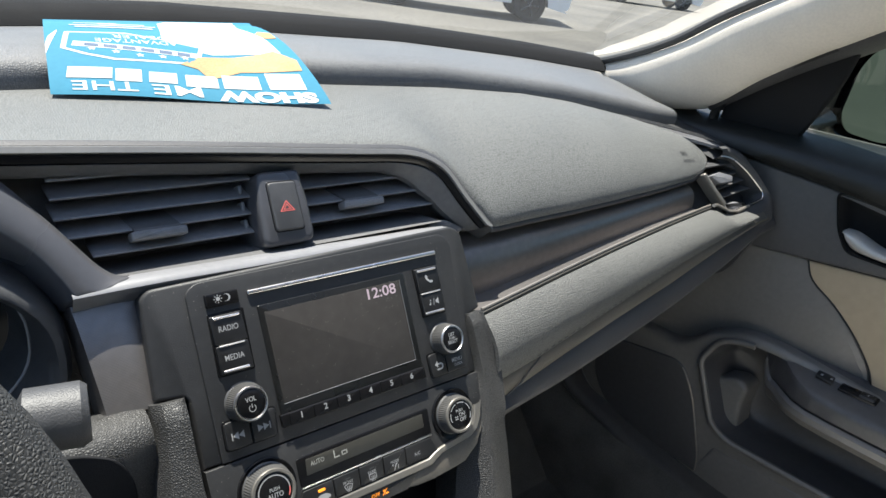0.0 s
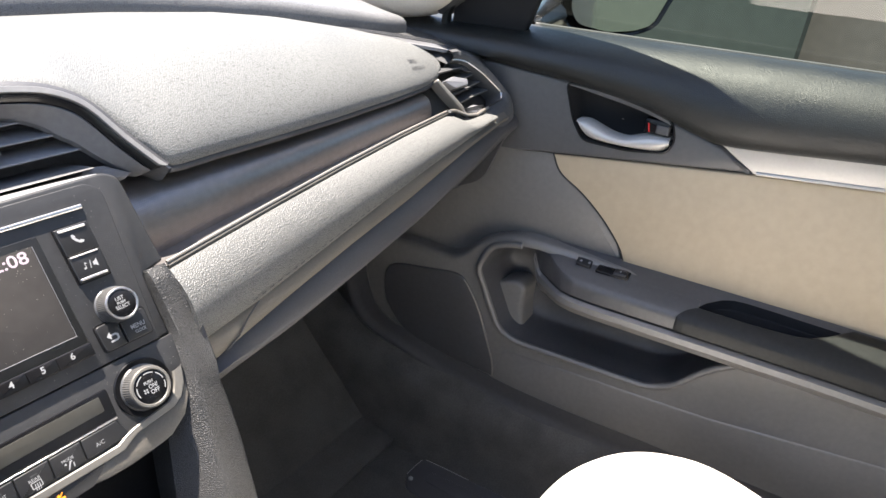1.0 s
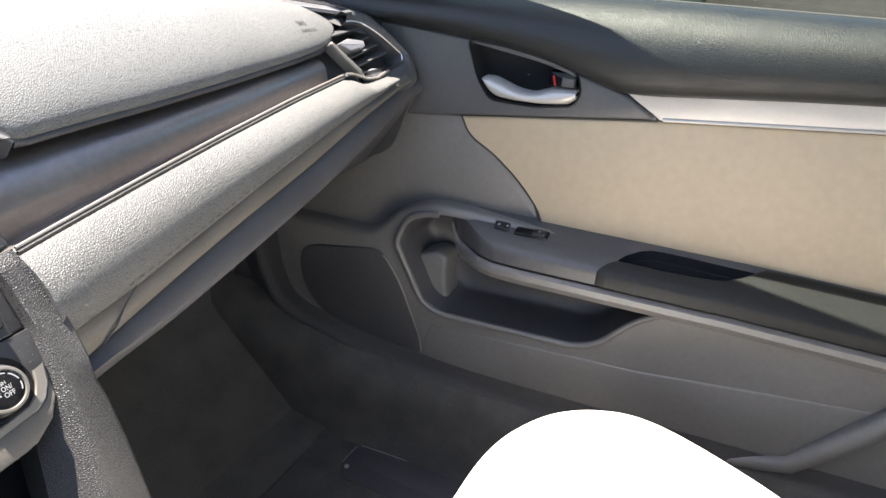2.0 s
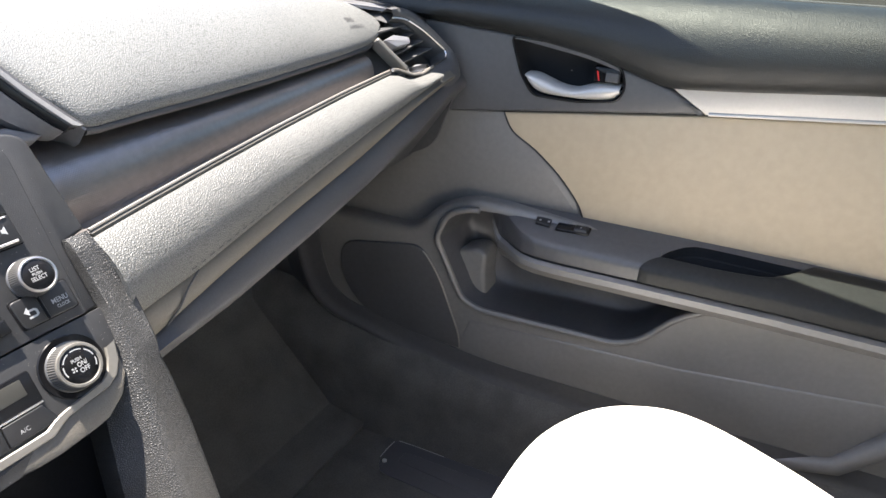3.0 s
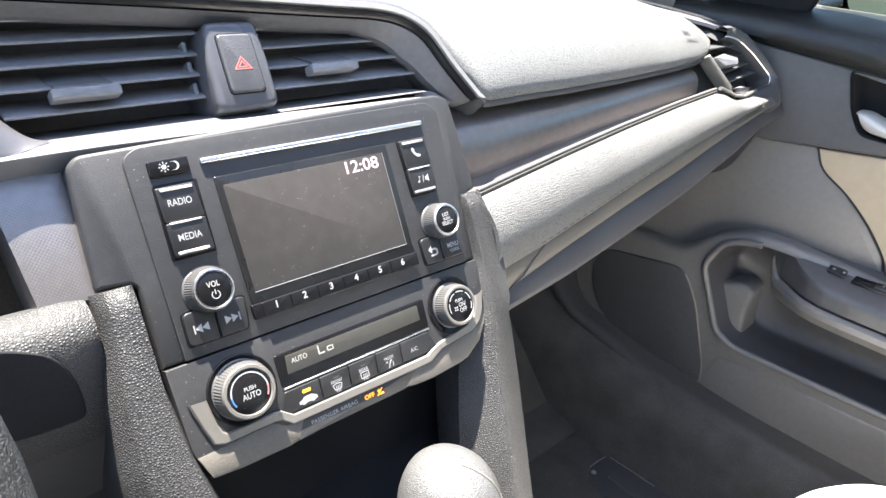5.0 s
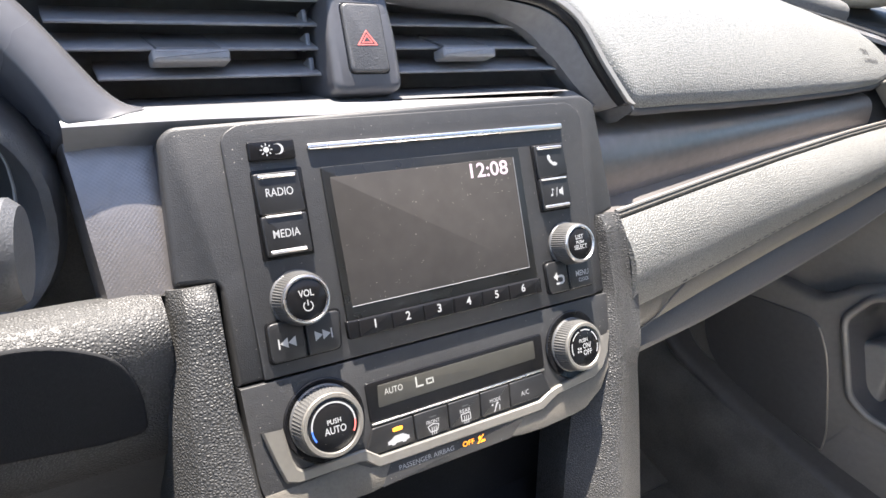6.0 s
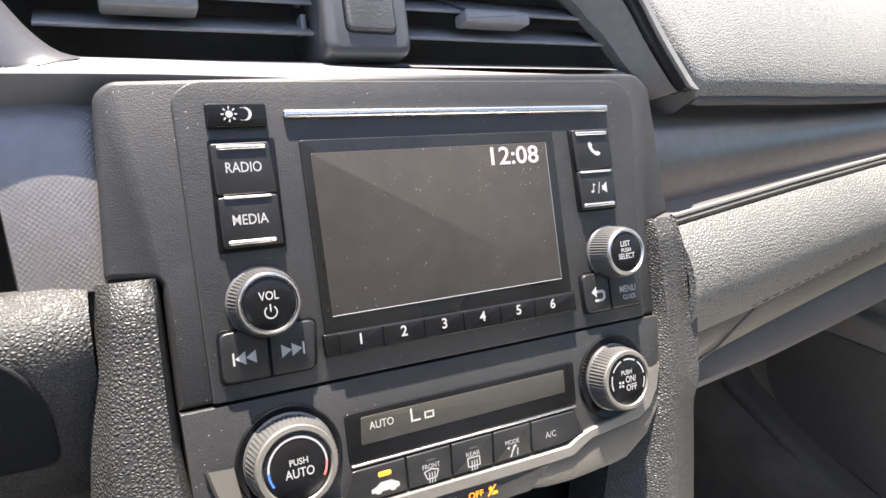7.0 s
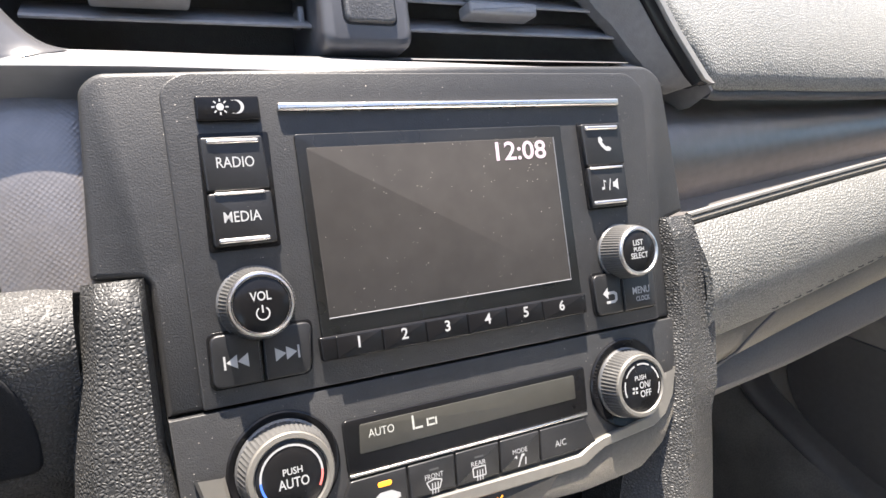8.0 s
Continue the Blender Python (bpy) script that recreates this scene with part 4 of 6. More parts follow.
def button(poly, top, mat=KEYMAT, bevel=0.7, parent=radio, name="button", label=""):
    return part(name, slab(poly, -1, top, bevel, mm), mat, parent, label, local=True)


def printed(parent, bm, mat=WHITE, name="lettering", label=""):
    return part(name, bm, mat, parent, label, local=True)


part("button_well", slab(rounded([(-105.3, -49.2), (-81.2, -49.2), (-81.2, -8.8), (-104.8, -8.8)], 1.2), 0, 0.9, 0.2, mm), GLOSS, radio, local=True)
b = button(box2(-104.5, -4.9, -83.3, 3.6, 1), 2.6, GLOSS, label="day and night key")
ray = [[(-96.5 + r0 * math.cos(a) - 0.25 * math.sin(a), -0.3 + r0 * math.sin(a) + 0.25 * math.cos(a)), (-96.5 + 2.8 * math.cos(a) - 0.25 * math.sin(a), -0.3 + 2.8 * math.sin(a) + 0.25 * math.cos(a)), (-96.5 + 2.8 * math.cos(a) + 0.25 * math.sin(a), -0.3 + 2.8 * math.sin(a) - 0.25 * math.cos(a)), (-96.5 + r0 * math.cos(a) + 0.25 * math.sin(a), -0.3 + r0 * math.sin(a) - 0.25 * math.cos(a))] for a in [k * math.pi / 4 for k in range(8)] for r0 in (1.8,)]
disc = [[(-96.5 + 1.3 * math.cos(k * math.pi / 6), -0.3 + 1.3 * math.sin(k * math.pi / 6)) for k in range(12)]]
crescent = [((-91.0 + 2.4 * math.cos(a), -0.3 + 2.4 * math.sin(a)), (-92.2 + 2.5 * math.cos(a * 0.88), -0.3 + 2.3 * math.sin(a * 0.88))) for a in np.linspace(-2.1, 2.1, 13)]
moon = [[p0, p1, q1, q0] for (p0, q0), (p1, q1) in zip(crescent, crescent[1:])]
printed(b, flat(ray + disc + moon, 2.64, mm), name="sun_and_moon")
b = button(rounded([(-103.9, -29.0), (-82.9, -28.9), (-83.9, -10.4), (-104.4, -10.6)], 1), 3.2)
printed(b, words("RADIO", 0.0036, (-0.0937, -0.0195, 0.00325), bold=0.0001, span=0.0125))
part("bright_edge", slab(box2(-102.6, -13.1, -85.2, -11.3, 0.8), 2, 4.2, 0.9, mm), CHROME, b, local=True)
b = button(rounded([(-103.7, -47.6), (-82.6, -47.6), (-82.9, -29.5), (-103.9, -29.6)], 1), 3.2)
printed(b, words("MEDIA", 0.0036, (-0.0934, -0.0381, 0.00325), bold=0.0001, span=0.0124))
part("bright_edge", slab(box2(-102.1, -46.8, -84.9, -45.0, 0.8), 2, 4.2, 0.9, mm), CHROME, b, local=True)
part("bright_edge", slab(box2(-101.9, -30.5, -85.0, -29.4, 0.5), 2, 3.9, 0.6, mm), CHROME, b, local=True)
part("button_well", slab(rounded([(54.2, -48.2), (76.6, -48.2), (75.8, -9.4), (52.8, -9.4)], 1.2), 0, 0.9, 0.2, mm), GLOSS, radio, local=True)
b = button(rounded([(54.4, -28.9), (75.8, -28.6), (75.2, -10.2), (53.5, -10.4)], 1), 3.2)
phone = [[(63.2, -14.8), (64.6, -14.0), (66.0, -16.4), (65.2, -17.4), (67.6, -20.4), (68.8, -19.9), (70.9, -21.4), (69.8, -22.9), (67.6, -22.8), (64.8, -20.2), (63.2, -17.2)]]
printed(b, flat([[(65.3 + (u - 67) * 0.9, -19.3 + (v + 18.4) * 0.75) for u, v in phone[0]]], 3.24, mm), name="phone_symbol")
part("bright_edge", slab(box2(55.2, -13.1, 73.0, -11.4, 0.7), 2, 4.2, 0.8, mm), CHROME, b, local=True)
b = button(rounded([(55.2, -47.3), (75.8, -47.2), (75.7, -29.2), (54.5, -29.5)], 1), 3.2)
note = [[(63.0, -35.2), (64.6, -36.0), (64.6, -36.7), (63.5, -36.3), (63.5, -40.2), (61.6, -40.6), (61.6, -39.2), (63.0, -38.9)], [(66.2, -41), (66.8, -41), (68.0, -34.8), (67.4, -34.8)], [(69.2, -39.4), (70.4, -39.4), (72.6, -41), (72.6, -34.8), (70.4, -36.6), (69.2, -36.6)]]
printed(b, flat([[(65.7 + (u - 67.1) * 0.84, -37.6 + (v + 37.9) * 0.84) for u, v in q] for q in note], 3.24, mm), name="sound_symbol")
part("bright_edge", slab(box2(55.9, -46.2, 74.0, -44.5, 0.7), 2, 4.2, 0.8, mm), CHROME, b, local=True)
part("bright_edge", slab(box2(55.6, -30.5, 73.8, -29.4, 0.5), 2, 3.9, 0.6, mm), CHROME, b, local=True)
# skip keys, back and menu keys
part("button_well", slab(rounded([(-110, -95.6), (-75.4, -95.6), (-73.4, -76.0), (-109.6, -76.0)], 3), 0, 0.8, 0.2, mm), GLOSS, radio, local=True)
b = button(rounded([(-109.2, -94.8), (-92.7, -94.8), (-92.4, -77), (-108.8, -77)], [3, 0.6, 0.6, 3]), 2.6)
printed(b, flat([[(-105.2, -88.9), (-104.5, -88.9), (-104.5, -84.3), (-105.2, -84.3)], [(-104.4, -86.6), (-100.7, -89), (-100.7, -84.2)], [(-100.7, -86.6), (-97, -89), (-97, -84.2)]], 2.64, mm), GREYPRINT, name="skip_back_symbol")
b = button(rounded([(-91.9, -94.8), (-76.2, -94.8), (-74.2, -77), (-91.7, -77)], [0.6, 3, 3, 0.6]), 2.6)
printed(b, flat([[(-80.2, -89), (-79.5, -89), (-79.5, -84.4), (-80.2, -84.4)], [(-88, -89), (-84.2, -86.6), (-88, -84.2)], [(-84.2, -89), (-80.4, -86.6), (-84.2, -84.2)]], 2.64, mm), GREYPRINT, name="skip_on_symbol")
part("button_well", slab(rounded([(51.0, -95.6), (86.6, -95.6), (86.4, -76), (50.2, -76)], 3), 0, 0.8, 0.2, mm), GLOSS, radio, local=True)
b = button(rounded([(51.7, -94.8), (66.3, -94.8), (66.1, -77), (51.0, -77)], [3, 0.6, 0.6, 3]), 2.6)
back = [[(57.4, -85), (60.2, -82.4), (60.2, -84.3), (63.6, -84.3), (65.2, -85.4), (65.2, -88.4), (63.6, -89.6), (59, -89.6), (59, -88.4), (63.2, -88.4), (63.9, -87.8), (63.9, -86.2), (63.2, -85.6), (60.2, -85.6), (60.2, -87.6)]]
printed(b, flat([[(u - 2, v - 0.6) for u, v in back[0]]], 2.64, mm), name="back_symbol")
b = button(rounded([(67.0, -94.8), (85.9, -94.8), (85.6, -77), (66.8, -77)], [0.6, 3, 3, 0.6]), 2.6)
printed(b, words("MENU", 0.0031, (0.0771, -0.0866, 0.00265), bold=0.0002, span=0.0098))
printed(b, words("CLOCK", 0.0021, (0.0778, -0.0904, 0.00265), bold=0.0002, span=0.0080))


def knob(centre, base, top, h, parent, lines, teeth=0.35, face=0.84, ring=CHROME, label=""):
    """A tapered knurled knob: radius at its foot and at its rim, height, share of the rim that the cap fills."""
    c = centre
    k = part("knob", lathe([(base + 0.5, 0), (base + 0.5, 1.0), (base, 1.6), (top + 0.5, h - 2.4), (top, h - 1.2)], c, 120, teeth, mm, teeth=(2, 3)), KNURL, parent, label, local=True, smooth=25)
    part("ring", lathe([(top - 0.1, h - 1.9), (top - 0.15, h - 0.7), (top - 0.6, h - 0.1), (top * face + 0.5, h), (top * face, h - 0.8)], c, 72, 0, mm), ring, k, "bright ring", local=True)
    part("cap", lathe([(top * face, h - 2.0), (top * face, h - 0.85), (top * face - 0.6, h - 0.45), (top * 0.3, h - 0.3)], c, 48, 0, mm), GLOSS, k, "glossy black cap", local=True)
    for text, size, du, dv, span in lines:
        printed(k, words(text, size / 1000, ((c[0] + du) / 1000, (c[1] + dv) / 1000, (h - 0.24) / 1000), bold=0.0002, span=span / 1000))
    return k


k = knob((-92.2, -68.0), 12.6, 11.2, 13.0, radio, [("VOL", 3.0, -0.1, 2.6, 6.9)], label="knurled volume knob")
power = []
for a0 in np.linspace(0.6, 2 * math.pi - 0.6, 19)[:-1]:
    a1 = a0 + (2 * math.pi - 1.2) / 18
    power.append([(-92.1 + r * math.sin(a), -71.0 + r * math.cos(a)) for r, a in ((1.9, a0), (2.35, a0), (2.35, a1), (1.9, a1))])
power.append([(-92.35, -70.8), (-91.85, -70.8), (-91.85, -68.2), (-92.35, -68.2)])
printed(k, flat(power, 12.76, mm), name="power_symbol")
knob((69.4, -68.2), 12.2, 10.9, 13.5, radio, [("LIST", 2.4, -0.5, 3.6, 5.6), ("PUSH", 1.7, -0.4, 0.7, 5.6), ("SELECT", 2.4, -0.4, -2.1, 9.4)], label="knurled selector knob")

# ---- climate panel ----
climate = thing("climate_panel", FACING, "black climate control panel with two silver dials", "controls")
CP = rounded([(-124, -102.6), (-122.5, -150), (-116, -166), (-72, -168), (-54, -165.5), (8, -165.5), (20, -167.8), (36, -168.7), (66, -167), (82, -158.5), (90, -148), (95, -125), (97, -102.6)], [0, 6, 6, 3, 3, 3, 3, 4, 6, 6, 8, 6, 0])
bm = slab(CP, -26, -0.2, 0.5, mm)
bmesh.ops.triangulate(bm, faces=[f for f in bm.faces if len(f.verts) > 4])
part("faceplate", bm, FACE, climate, "satin black fascia", local=True)
def strip_sheet(pairs, w0, w1, edge):
    """A moulded strip between pairs of places on its two sides."""
    rows2 = []
    for (a, b), (c, d) in pairs:
        f = lambda t, w: mm(a + (c - a) * t, b + (d - b) * t, w)
        rows2.append([f(0, w0), f(0, w1 - edge), f(0.12, w1), f(0.88, w1), f(1, w1 - edge), f(1, w0)])
    return sheet(rows2)


SKIRT = [((-121, -152), (-116, -165.5)), ((-106, -152), (-100, -167)), ((-78, -151), (-72, -167.6)), ((-70, -156), (-66, -167)), ((0, -157), (0, -164.8)), ((10, -157), (9, -164.8)), ((22, -157), (21, -167.4)), ((38, -156.6), (36, -168.3)), ((48, -151.6), (54, -167.4)), ((77, -149.6), (68, -166.0)), ((85, -145.6), (82, -158.0)), ((91, -137), (89.6, -147.6))]
part("skirt", strip_sheet(SKIRT, -20, 0.6, 0.6), TAUPE, climate, "taupe lower lip", local=True)
part("airbag_strip", slab(rounded([(-66, -167.2), (-60, -156.8), (24, -157.6), (12, -166.8), (-52, -166.6)], 1), -10, 0.7, 0.3, mm), FACE, climate, local=True)
SILV = [((-118.7, -123.4), (-109, -124.2)), ((-114.8, -138), (-107, -139)), ((-111.5, -148.4), (-105.2, -143.6)), ((-106, -150.4), (-103, -145.4)), ((-76, -150.6), (-74, -145.6)), ((-72.6, -151.4), (-71.2, -146.2)), ((-66.5, -156.4), (-65, -151)), ((22, -157.4), (22, -152)), ((36.5, -157.2), (34, -151.9)), ((43, -153.8), (41, -148.8)), ((48, -151.8), (47.2, -147.4)), ((77.1, -149.0), (74, -144)), ((84.5, -145), (79.5, -140.6)), ((90, -137.4), (84, -133)), ((93.6, -125.0), (86, -126.5))]
part("silver_trim", strip_sheet(SILV, -4, 2.2, 0.8), SILVER, climate, "satin silver trim line", local=True)
part("display_surround", slab(rounded([(-67, -135), (41.5, -135), (42.2, -115.2), (-67.2, -115.2)], 2), -2, 0.9, 0.5, mm), GLOSS, climate, local=True)
lcd = part("display", slab(rounded([(-61.7, -128.3), (35.8, -128.0), (36.0, -118.0), (-60.8, -117.6)], 0.8), 0, 1.1, 0.15, mm), LCD, climate, "grey display reading AUTO Lo", local=True)
printed(lcd, words("AUTO", 0.0030, (-0.0527, -0.1217, 0.00115), span=0.0102), LCDINK)
lo = [[(-39.6, -119.2), (-38.8, -119.2), (-38.8, -124.6), (-39.6, -124.6)], [(-38.6, -124.6), (-35.4, -124.6), (-35.4, -123.8), (-38.6, -123.8)], [(-33.6, -121.6), (-32.9, -121.6), (-32.9, -124.6), (-33.6, -124.6)], [(-30.0, -121.6), (-29.3, -121.6), (-29.3, -124.6), (-30.0, -124.6)], [(-32.7, -121.6), (-30.2, -121.6), (-30.2, -122.3), (-32.7, -122.3)], [(-32.7, -124.6), (-30.2, -124.6), (-30.2, -123.9), (-32.7, -123.9)]]
printed(lcd, flat([[(u - 0.6, v + 0.5) for u, v in q] for q in lo], 1.16, mm), LCDINK, label="segment letters Lo")
part("chrome_edge", slab([(-66.5, -136.2), (41, -136.2), (41, -135.2), (-66.5, -135.2)], 0, 1.3, 0.3, mm), CHROME, climate, local=True)
divs = [(-67, -73.5), (-44.4, -44.8), (-24.1, -24.9), (-3.9, -5.0), (15.6, 14.6), (39.4, 44.8)]
keys = []
for (a0, a1), (b0, b1) in zip(divs, divs[1:]):
    keys.append(part("button", slab(rounded([(a1 + 0.4, -150), (b1 - 0.4, -150), (b0 - 0.3, -137.2), (a0 + 0.3, -137.2)], [2, 0.6, 0.6, 1] if a0 < -60 else 0.7), -1, 1.5, 0.6, mm), KEYMAT, climate, local=True))
part("lamp", slab(box2(-56.6, -142.0, -51.2, -140.1, 0.8), 1, 1.62, 0.1, mm), ORANGE, keys[0], "lit orange indicator", local=True)
carsym = [[(-60, -148.2), (-60, -146.6), (-58, -146.0), (-56, -144.6), (-51.5, -144.6), (-49, -146), (-48.2, -146.4), (-48.2, -148), (-49.6, -148.3), (-50.4, -149), (-51.8, -149), (-52.4, -148.3), (-55.6, -148.3), (-56.4, -149), (-57.8, -149), (-58.4, -148.3)]]
printed(keys[0], flat([[(u, v + 0.6) for u, v in carsym[0]]], 1.56, mm), WHITE, name="recirculation_symbol")


def vent_symbol(cu, cv, square=False):
    out = []
    if square:
        o = [(cu - 2.8, cv + 2.2), (cu + 2.8, cv + 2.2), (cu + 2.8, cv - 1.4), (cu - 2.8, cv - 1.4)]
    else:
        o = [(cu - 3.2, cv + 1.6), (cu, cv + 2.4), (cu + 3.2, cv + 1.6), (cu + 2, cv - 1.4), (cu - 2, cv - 1.4)]
    for a, b in zip(o, o[1:] + o[:1]):
        d = (Vector(b) - Vector(a)).normalized() * 0.25
        out.append([(a[0] - d.y, a[1] + d.x), (b[0] - d.y, b[1] + d.x), (b[0] + d.y, b[1] - d.x), (a[0] + d.y, a[1] - d.x)])
    for k2 in (-1.2, 0, 1.2):
        out.append([(cu + k2 - 0.22, cv - 3.2), (cu + k2 + 0.22, cv - 3.2), (cu + k2 + 0.5, cv + 1), (cu + k2 + 0.06, cv + 1)])
    return out


printed(keys[1], words("FRONT", 0.0019, (-0.0339, -0.1434, 0.00155), span=0.0078))
printed(keys[1], flat(vent_symbol(-34.1, -146.9), 1.56, mm), name="demist_symbol")
printed(keys[2], words("REAR", 0.0019, (-0.0144, -0.1434, 0.00155), span=0.0066))
printed(keys[2], flat(vent_symbol(-14.4, -147.0, True), 1.56, mm), name="demist_symbol")
printed(keys[3], words("MODE", 0.0019, (0.0051, -0.1432, 0.00155), span=0.0070))
airflow = [[(5.2, -147.6), (6.0, -147.6), (7.4, -145.4), (8.2, -145.2), (8.2, -144.4), (6.8, -144.4)], [(3.2, -145.2), (4.6, -144.4), (4.6, -146)], [(4.4, -149.2), (5.2, -149.2), (6.0, -147.8), (5.4, -147.6)], [(8.4, -146), (9.0, -146), (8.6, -149), (8, -149)]]
printed(keys[3], flat([[(u - 1.2, v - 0.2) for u, v in q] for q in airflow], 1.56, mm), name="airflow_symbol")
printed(keys[4], words("A/C", 0.0026, (0.0252, -0.1448, 0.00155), span=0.0056))
for q, cu in ((1, -33.7), (2, -13.9)):
    printed(keys[q], flat([[(cu - 2, -141.2), (cu + 2, -141.2), (cu + 2, -140.4), (cu - 2, -140.4)]], 1.56, mm), DARK, name="lamp")
printed(climate, words("PASSENGER AIRBAG", 0.0024, (-0.0398, -0.1607, 0.00076), span=0.032), GREYPRINT)
printed(climate, words("OFF", 0.0026, (-0.0147, -0.1610, 0.00076), bold=0.0002, span=0.0072), ORANGE)
printed(climate, flat([[(u - 1.4, v - 1.4) for u, v in q] for q in ([(-8, -161.6), (-7.4, -161.9), (-3.2, -157.8), (-3.8, -157.5)], [(-7.2, -158.6), (-5.8, -157.8), (-5.2, -159.2), (-6.6, -160)], [(-4.8, -160.2), (-3, -160.4), (-2.8, -161.6), (-6.2, -161.6)])], 0.76, mm), ORANGE, name="airbag_symbol")


def dial(centre, recess, base, top, h, lines, label):
    c = centre
    part("recess", lathe([(recess, -2), (recess, 0.6), (recess - 0.6, 1.1), (recess - 2.0, 0.7), (base + 0.6, 0.2)], c, 72, 0, mm), GLOSS, climate, local=True)
    k = knob(c, base, top, h, climate, lines, 0.4, 0.82, SILVER, label)
    arc = []
    for a0 in np.linspace(-2.1, 2.1, 25)[:-1]:
        a1 = a0 + 4.2 / 24
        arc.append([(c[0] + q * math.sin(a), c[1] + q * math.cos(a)) for q, a in ((top * 0.67, a0), (top * 0.72, a0), (top * 0.72, a1), (top * 0.67, a1))])
    return k, arc


k, arc = dial((-88.9, -126.3), 19.7, 16.4, 14.9, 12.0, [("PUSH", 2.2, 0.4, 1.6, 6.6), ("AUTO", 3.2, 0.4, -2.4, 10.4)], "knurled silver temperature dial")
printed(k, flat(arc[3:-3], 11.76, mm), GREYPRINT, name="scale_arc")
printed(k, flat(arc[:3], 11.76, mm), BLUE, name="cold_mark")
printed(k, flat(arc[-3:], 11.76, mm), RED, name="warm_mark")
k, arc = dial((64.4, -126.8), 19.8, 15.2, 13.8, 11.2, [("PUSH", 2.0, -0.6, 3.6, 6.2), ("ON/", 2.9, 1.6, 0.2, 6.2), ("OFF", 2.9, 1.6, -3.6, 6.2)], "knurled silver fan dial")
printed(k, flat([q for i, q in enumerate(arc) if i % 5], 10.96, mm), WHITE, name="scale_arc")
fan = [[(60.2 + 1.7 * math.cos(a + t) * s, -128.2 + 1.7 * math.sin(a + t) * s) for t, s in ((0, 0.15), (-0.45, 0.9), (0, 1.15), (0.45, 0.9))] for a in (0.7, 2.27, 3.84, 5.41)]
printed(k, flat(fan, 10.96, mm), WHITE, name="fan_symbol")

# ---- passenger door ----
door = thing("door_1", Matrix.Translation(door_at(-0.3, 0.4)), "closed passenger door with dark plastic, beige panel and armrest", "door")
door["kind"] = "structure"
dput = lambda y, z, w: door_at(y, z, w)
part("door_skin", slab([(0.03, 0.36), (-1.05, 0.36), (-1.05, 1.0), (0.03, 1.0)], -0.10, -0.066, 0, dput), DOORDARK, door, "dark door body")
part("door_skin", slab([(0.40, 0.36), (0.0295, 0.36), (0.0295, 1.0), (0.20, 1.0)], -0.09, -0.012, 0, dput), DOORDARK, door, "dark door body")
part("front_panel", slab(rounded([(0.24, 0.63), (0.24, 0.85), (0.014, 0.848), (-0.057, 0.8565), (-0.071, 0.832), (-0.106, 0.81), (-0.142, 0.78), (-0.171, 0.747), (-0.182, 0.722), (-0.03, 0.722), (0.018, 0.702), (0.055, 0.655), (0.055, 0.63)], 0.004), -0.02, 0.0, 0.002, dput), DOORDARK, door, "dark grey lower door moulding")
EDGE = [(-0.0585, 0.8575), (-0.0735, 0.832), (-0.1085, 0.81), (-0.1445, 0.78), (-0.1735, 0.747), (-0.184, 0.727)]
tan_out = [tuple(p) for p in spline(EDGE, 4)] + [(-0.184, 0.68), (-1.0, 0.68), (-1.0, 0.955), (-0.527, 0.9125), (-0.311, 0.8905)]
part("beige_panel", slab(tan_out, -0.02, 0.004, 0.003, dput), TAN, door, "beige vinyl door panel")
part("edge_gap", tube([dput(p[0] - 0.0006, p[1], 0.0035) for p in spline(EDGE, 4)] + [dput(-0.184, 0.69, 0.0035)], 0.0013, 6), KEYMAT, door, "dark gap beside the beige panel")
part("edge_gap", tube([dput(-0.06, 0.8585, 0.0045), dput(-0.2, 0.878, 0.0045), dput(-0.31, 0.8925, 0.0045)], 0.0012, 6), KEYMAT, door, "dark gap above the beige panel")
BEZ = [(0.24, 0.974), (0.121, 0.9705), (0.016, 0.9655), (-0.072, 0.9595), (-0.162, 0.9465), (-0.222, 0.9305), (-0.268, 0.9175), (-0.3095, 0.8935), (-0.2, 0.8785), (-0.057, 0.859), (0.014, 0.849), (0.24, 0.85)]
REC = [(-0.0635, 0.9590), (-0.12, 0.9565), (-0.165, 0.9485), (-0.206, 0.936), (-0.2135, 0.912), (-0.207, 0.8945), (-0.156, 0.8865), (-0.098, 0.8870), (-0.0805, 0.9115), (-0.0705, 0.939)]
rec_ring = rounded(REC, 0.010, 5)
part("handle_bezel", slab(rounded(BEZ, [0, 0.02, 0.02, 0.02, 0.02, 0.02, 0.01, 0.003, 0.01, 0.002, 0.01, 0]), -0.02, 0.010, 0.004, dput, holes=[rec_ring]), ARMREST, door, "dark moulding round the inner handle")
bowl = [[dput(p[0], p[1], 0.0105) for p in rec_ring], [dput(*[a * 0.985 + b * 0.015 for a, b in zip(p, (-0.135, 0.918))], 0.008) for p in rec_ring]]
for s, d in ((0.96, 0.0), (0.92, -0.014), (0.80, -0.020), (0.4, -0.022), (0.02, -0.022)):
    bowl.append([dput(-0.135 + (p[0] + 0.135) * s, 0.918 + (p[1] - 0.918) * s, d) for p in rec_ring])
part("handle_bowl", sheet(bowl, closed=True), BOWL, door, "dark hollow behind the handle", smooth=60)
part("bowl_rim", tube([dput(p[0], p[1], 0.0105) for p in rec_ring + rec_ring[:1]], 0.0016, 6), GLOSS, door, "black line round the handle hollow")
upper = spline([(-0.0865, 0.9145), (-0.0995, 0.9148), (-0.1165, 0.9095), (-0.1322, 0.9046), (-0.151, 0.9030), (-0.166, 0.9080), (-0.182, 0.9130), (-0.207, 0.9140)], 4)
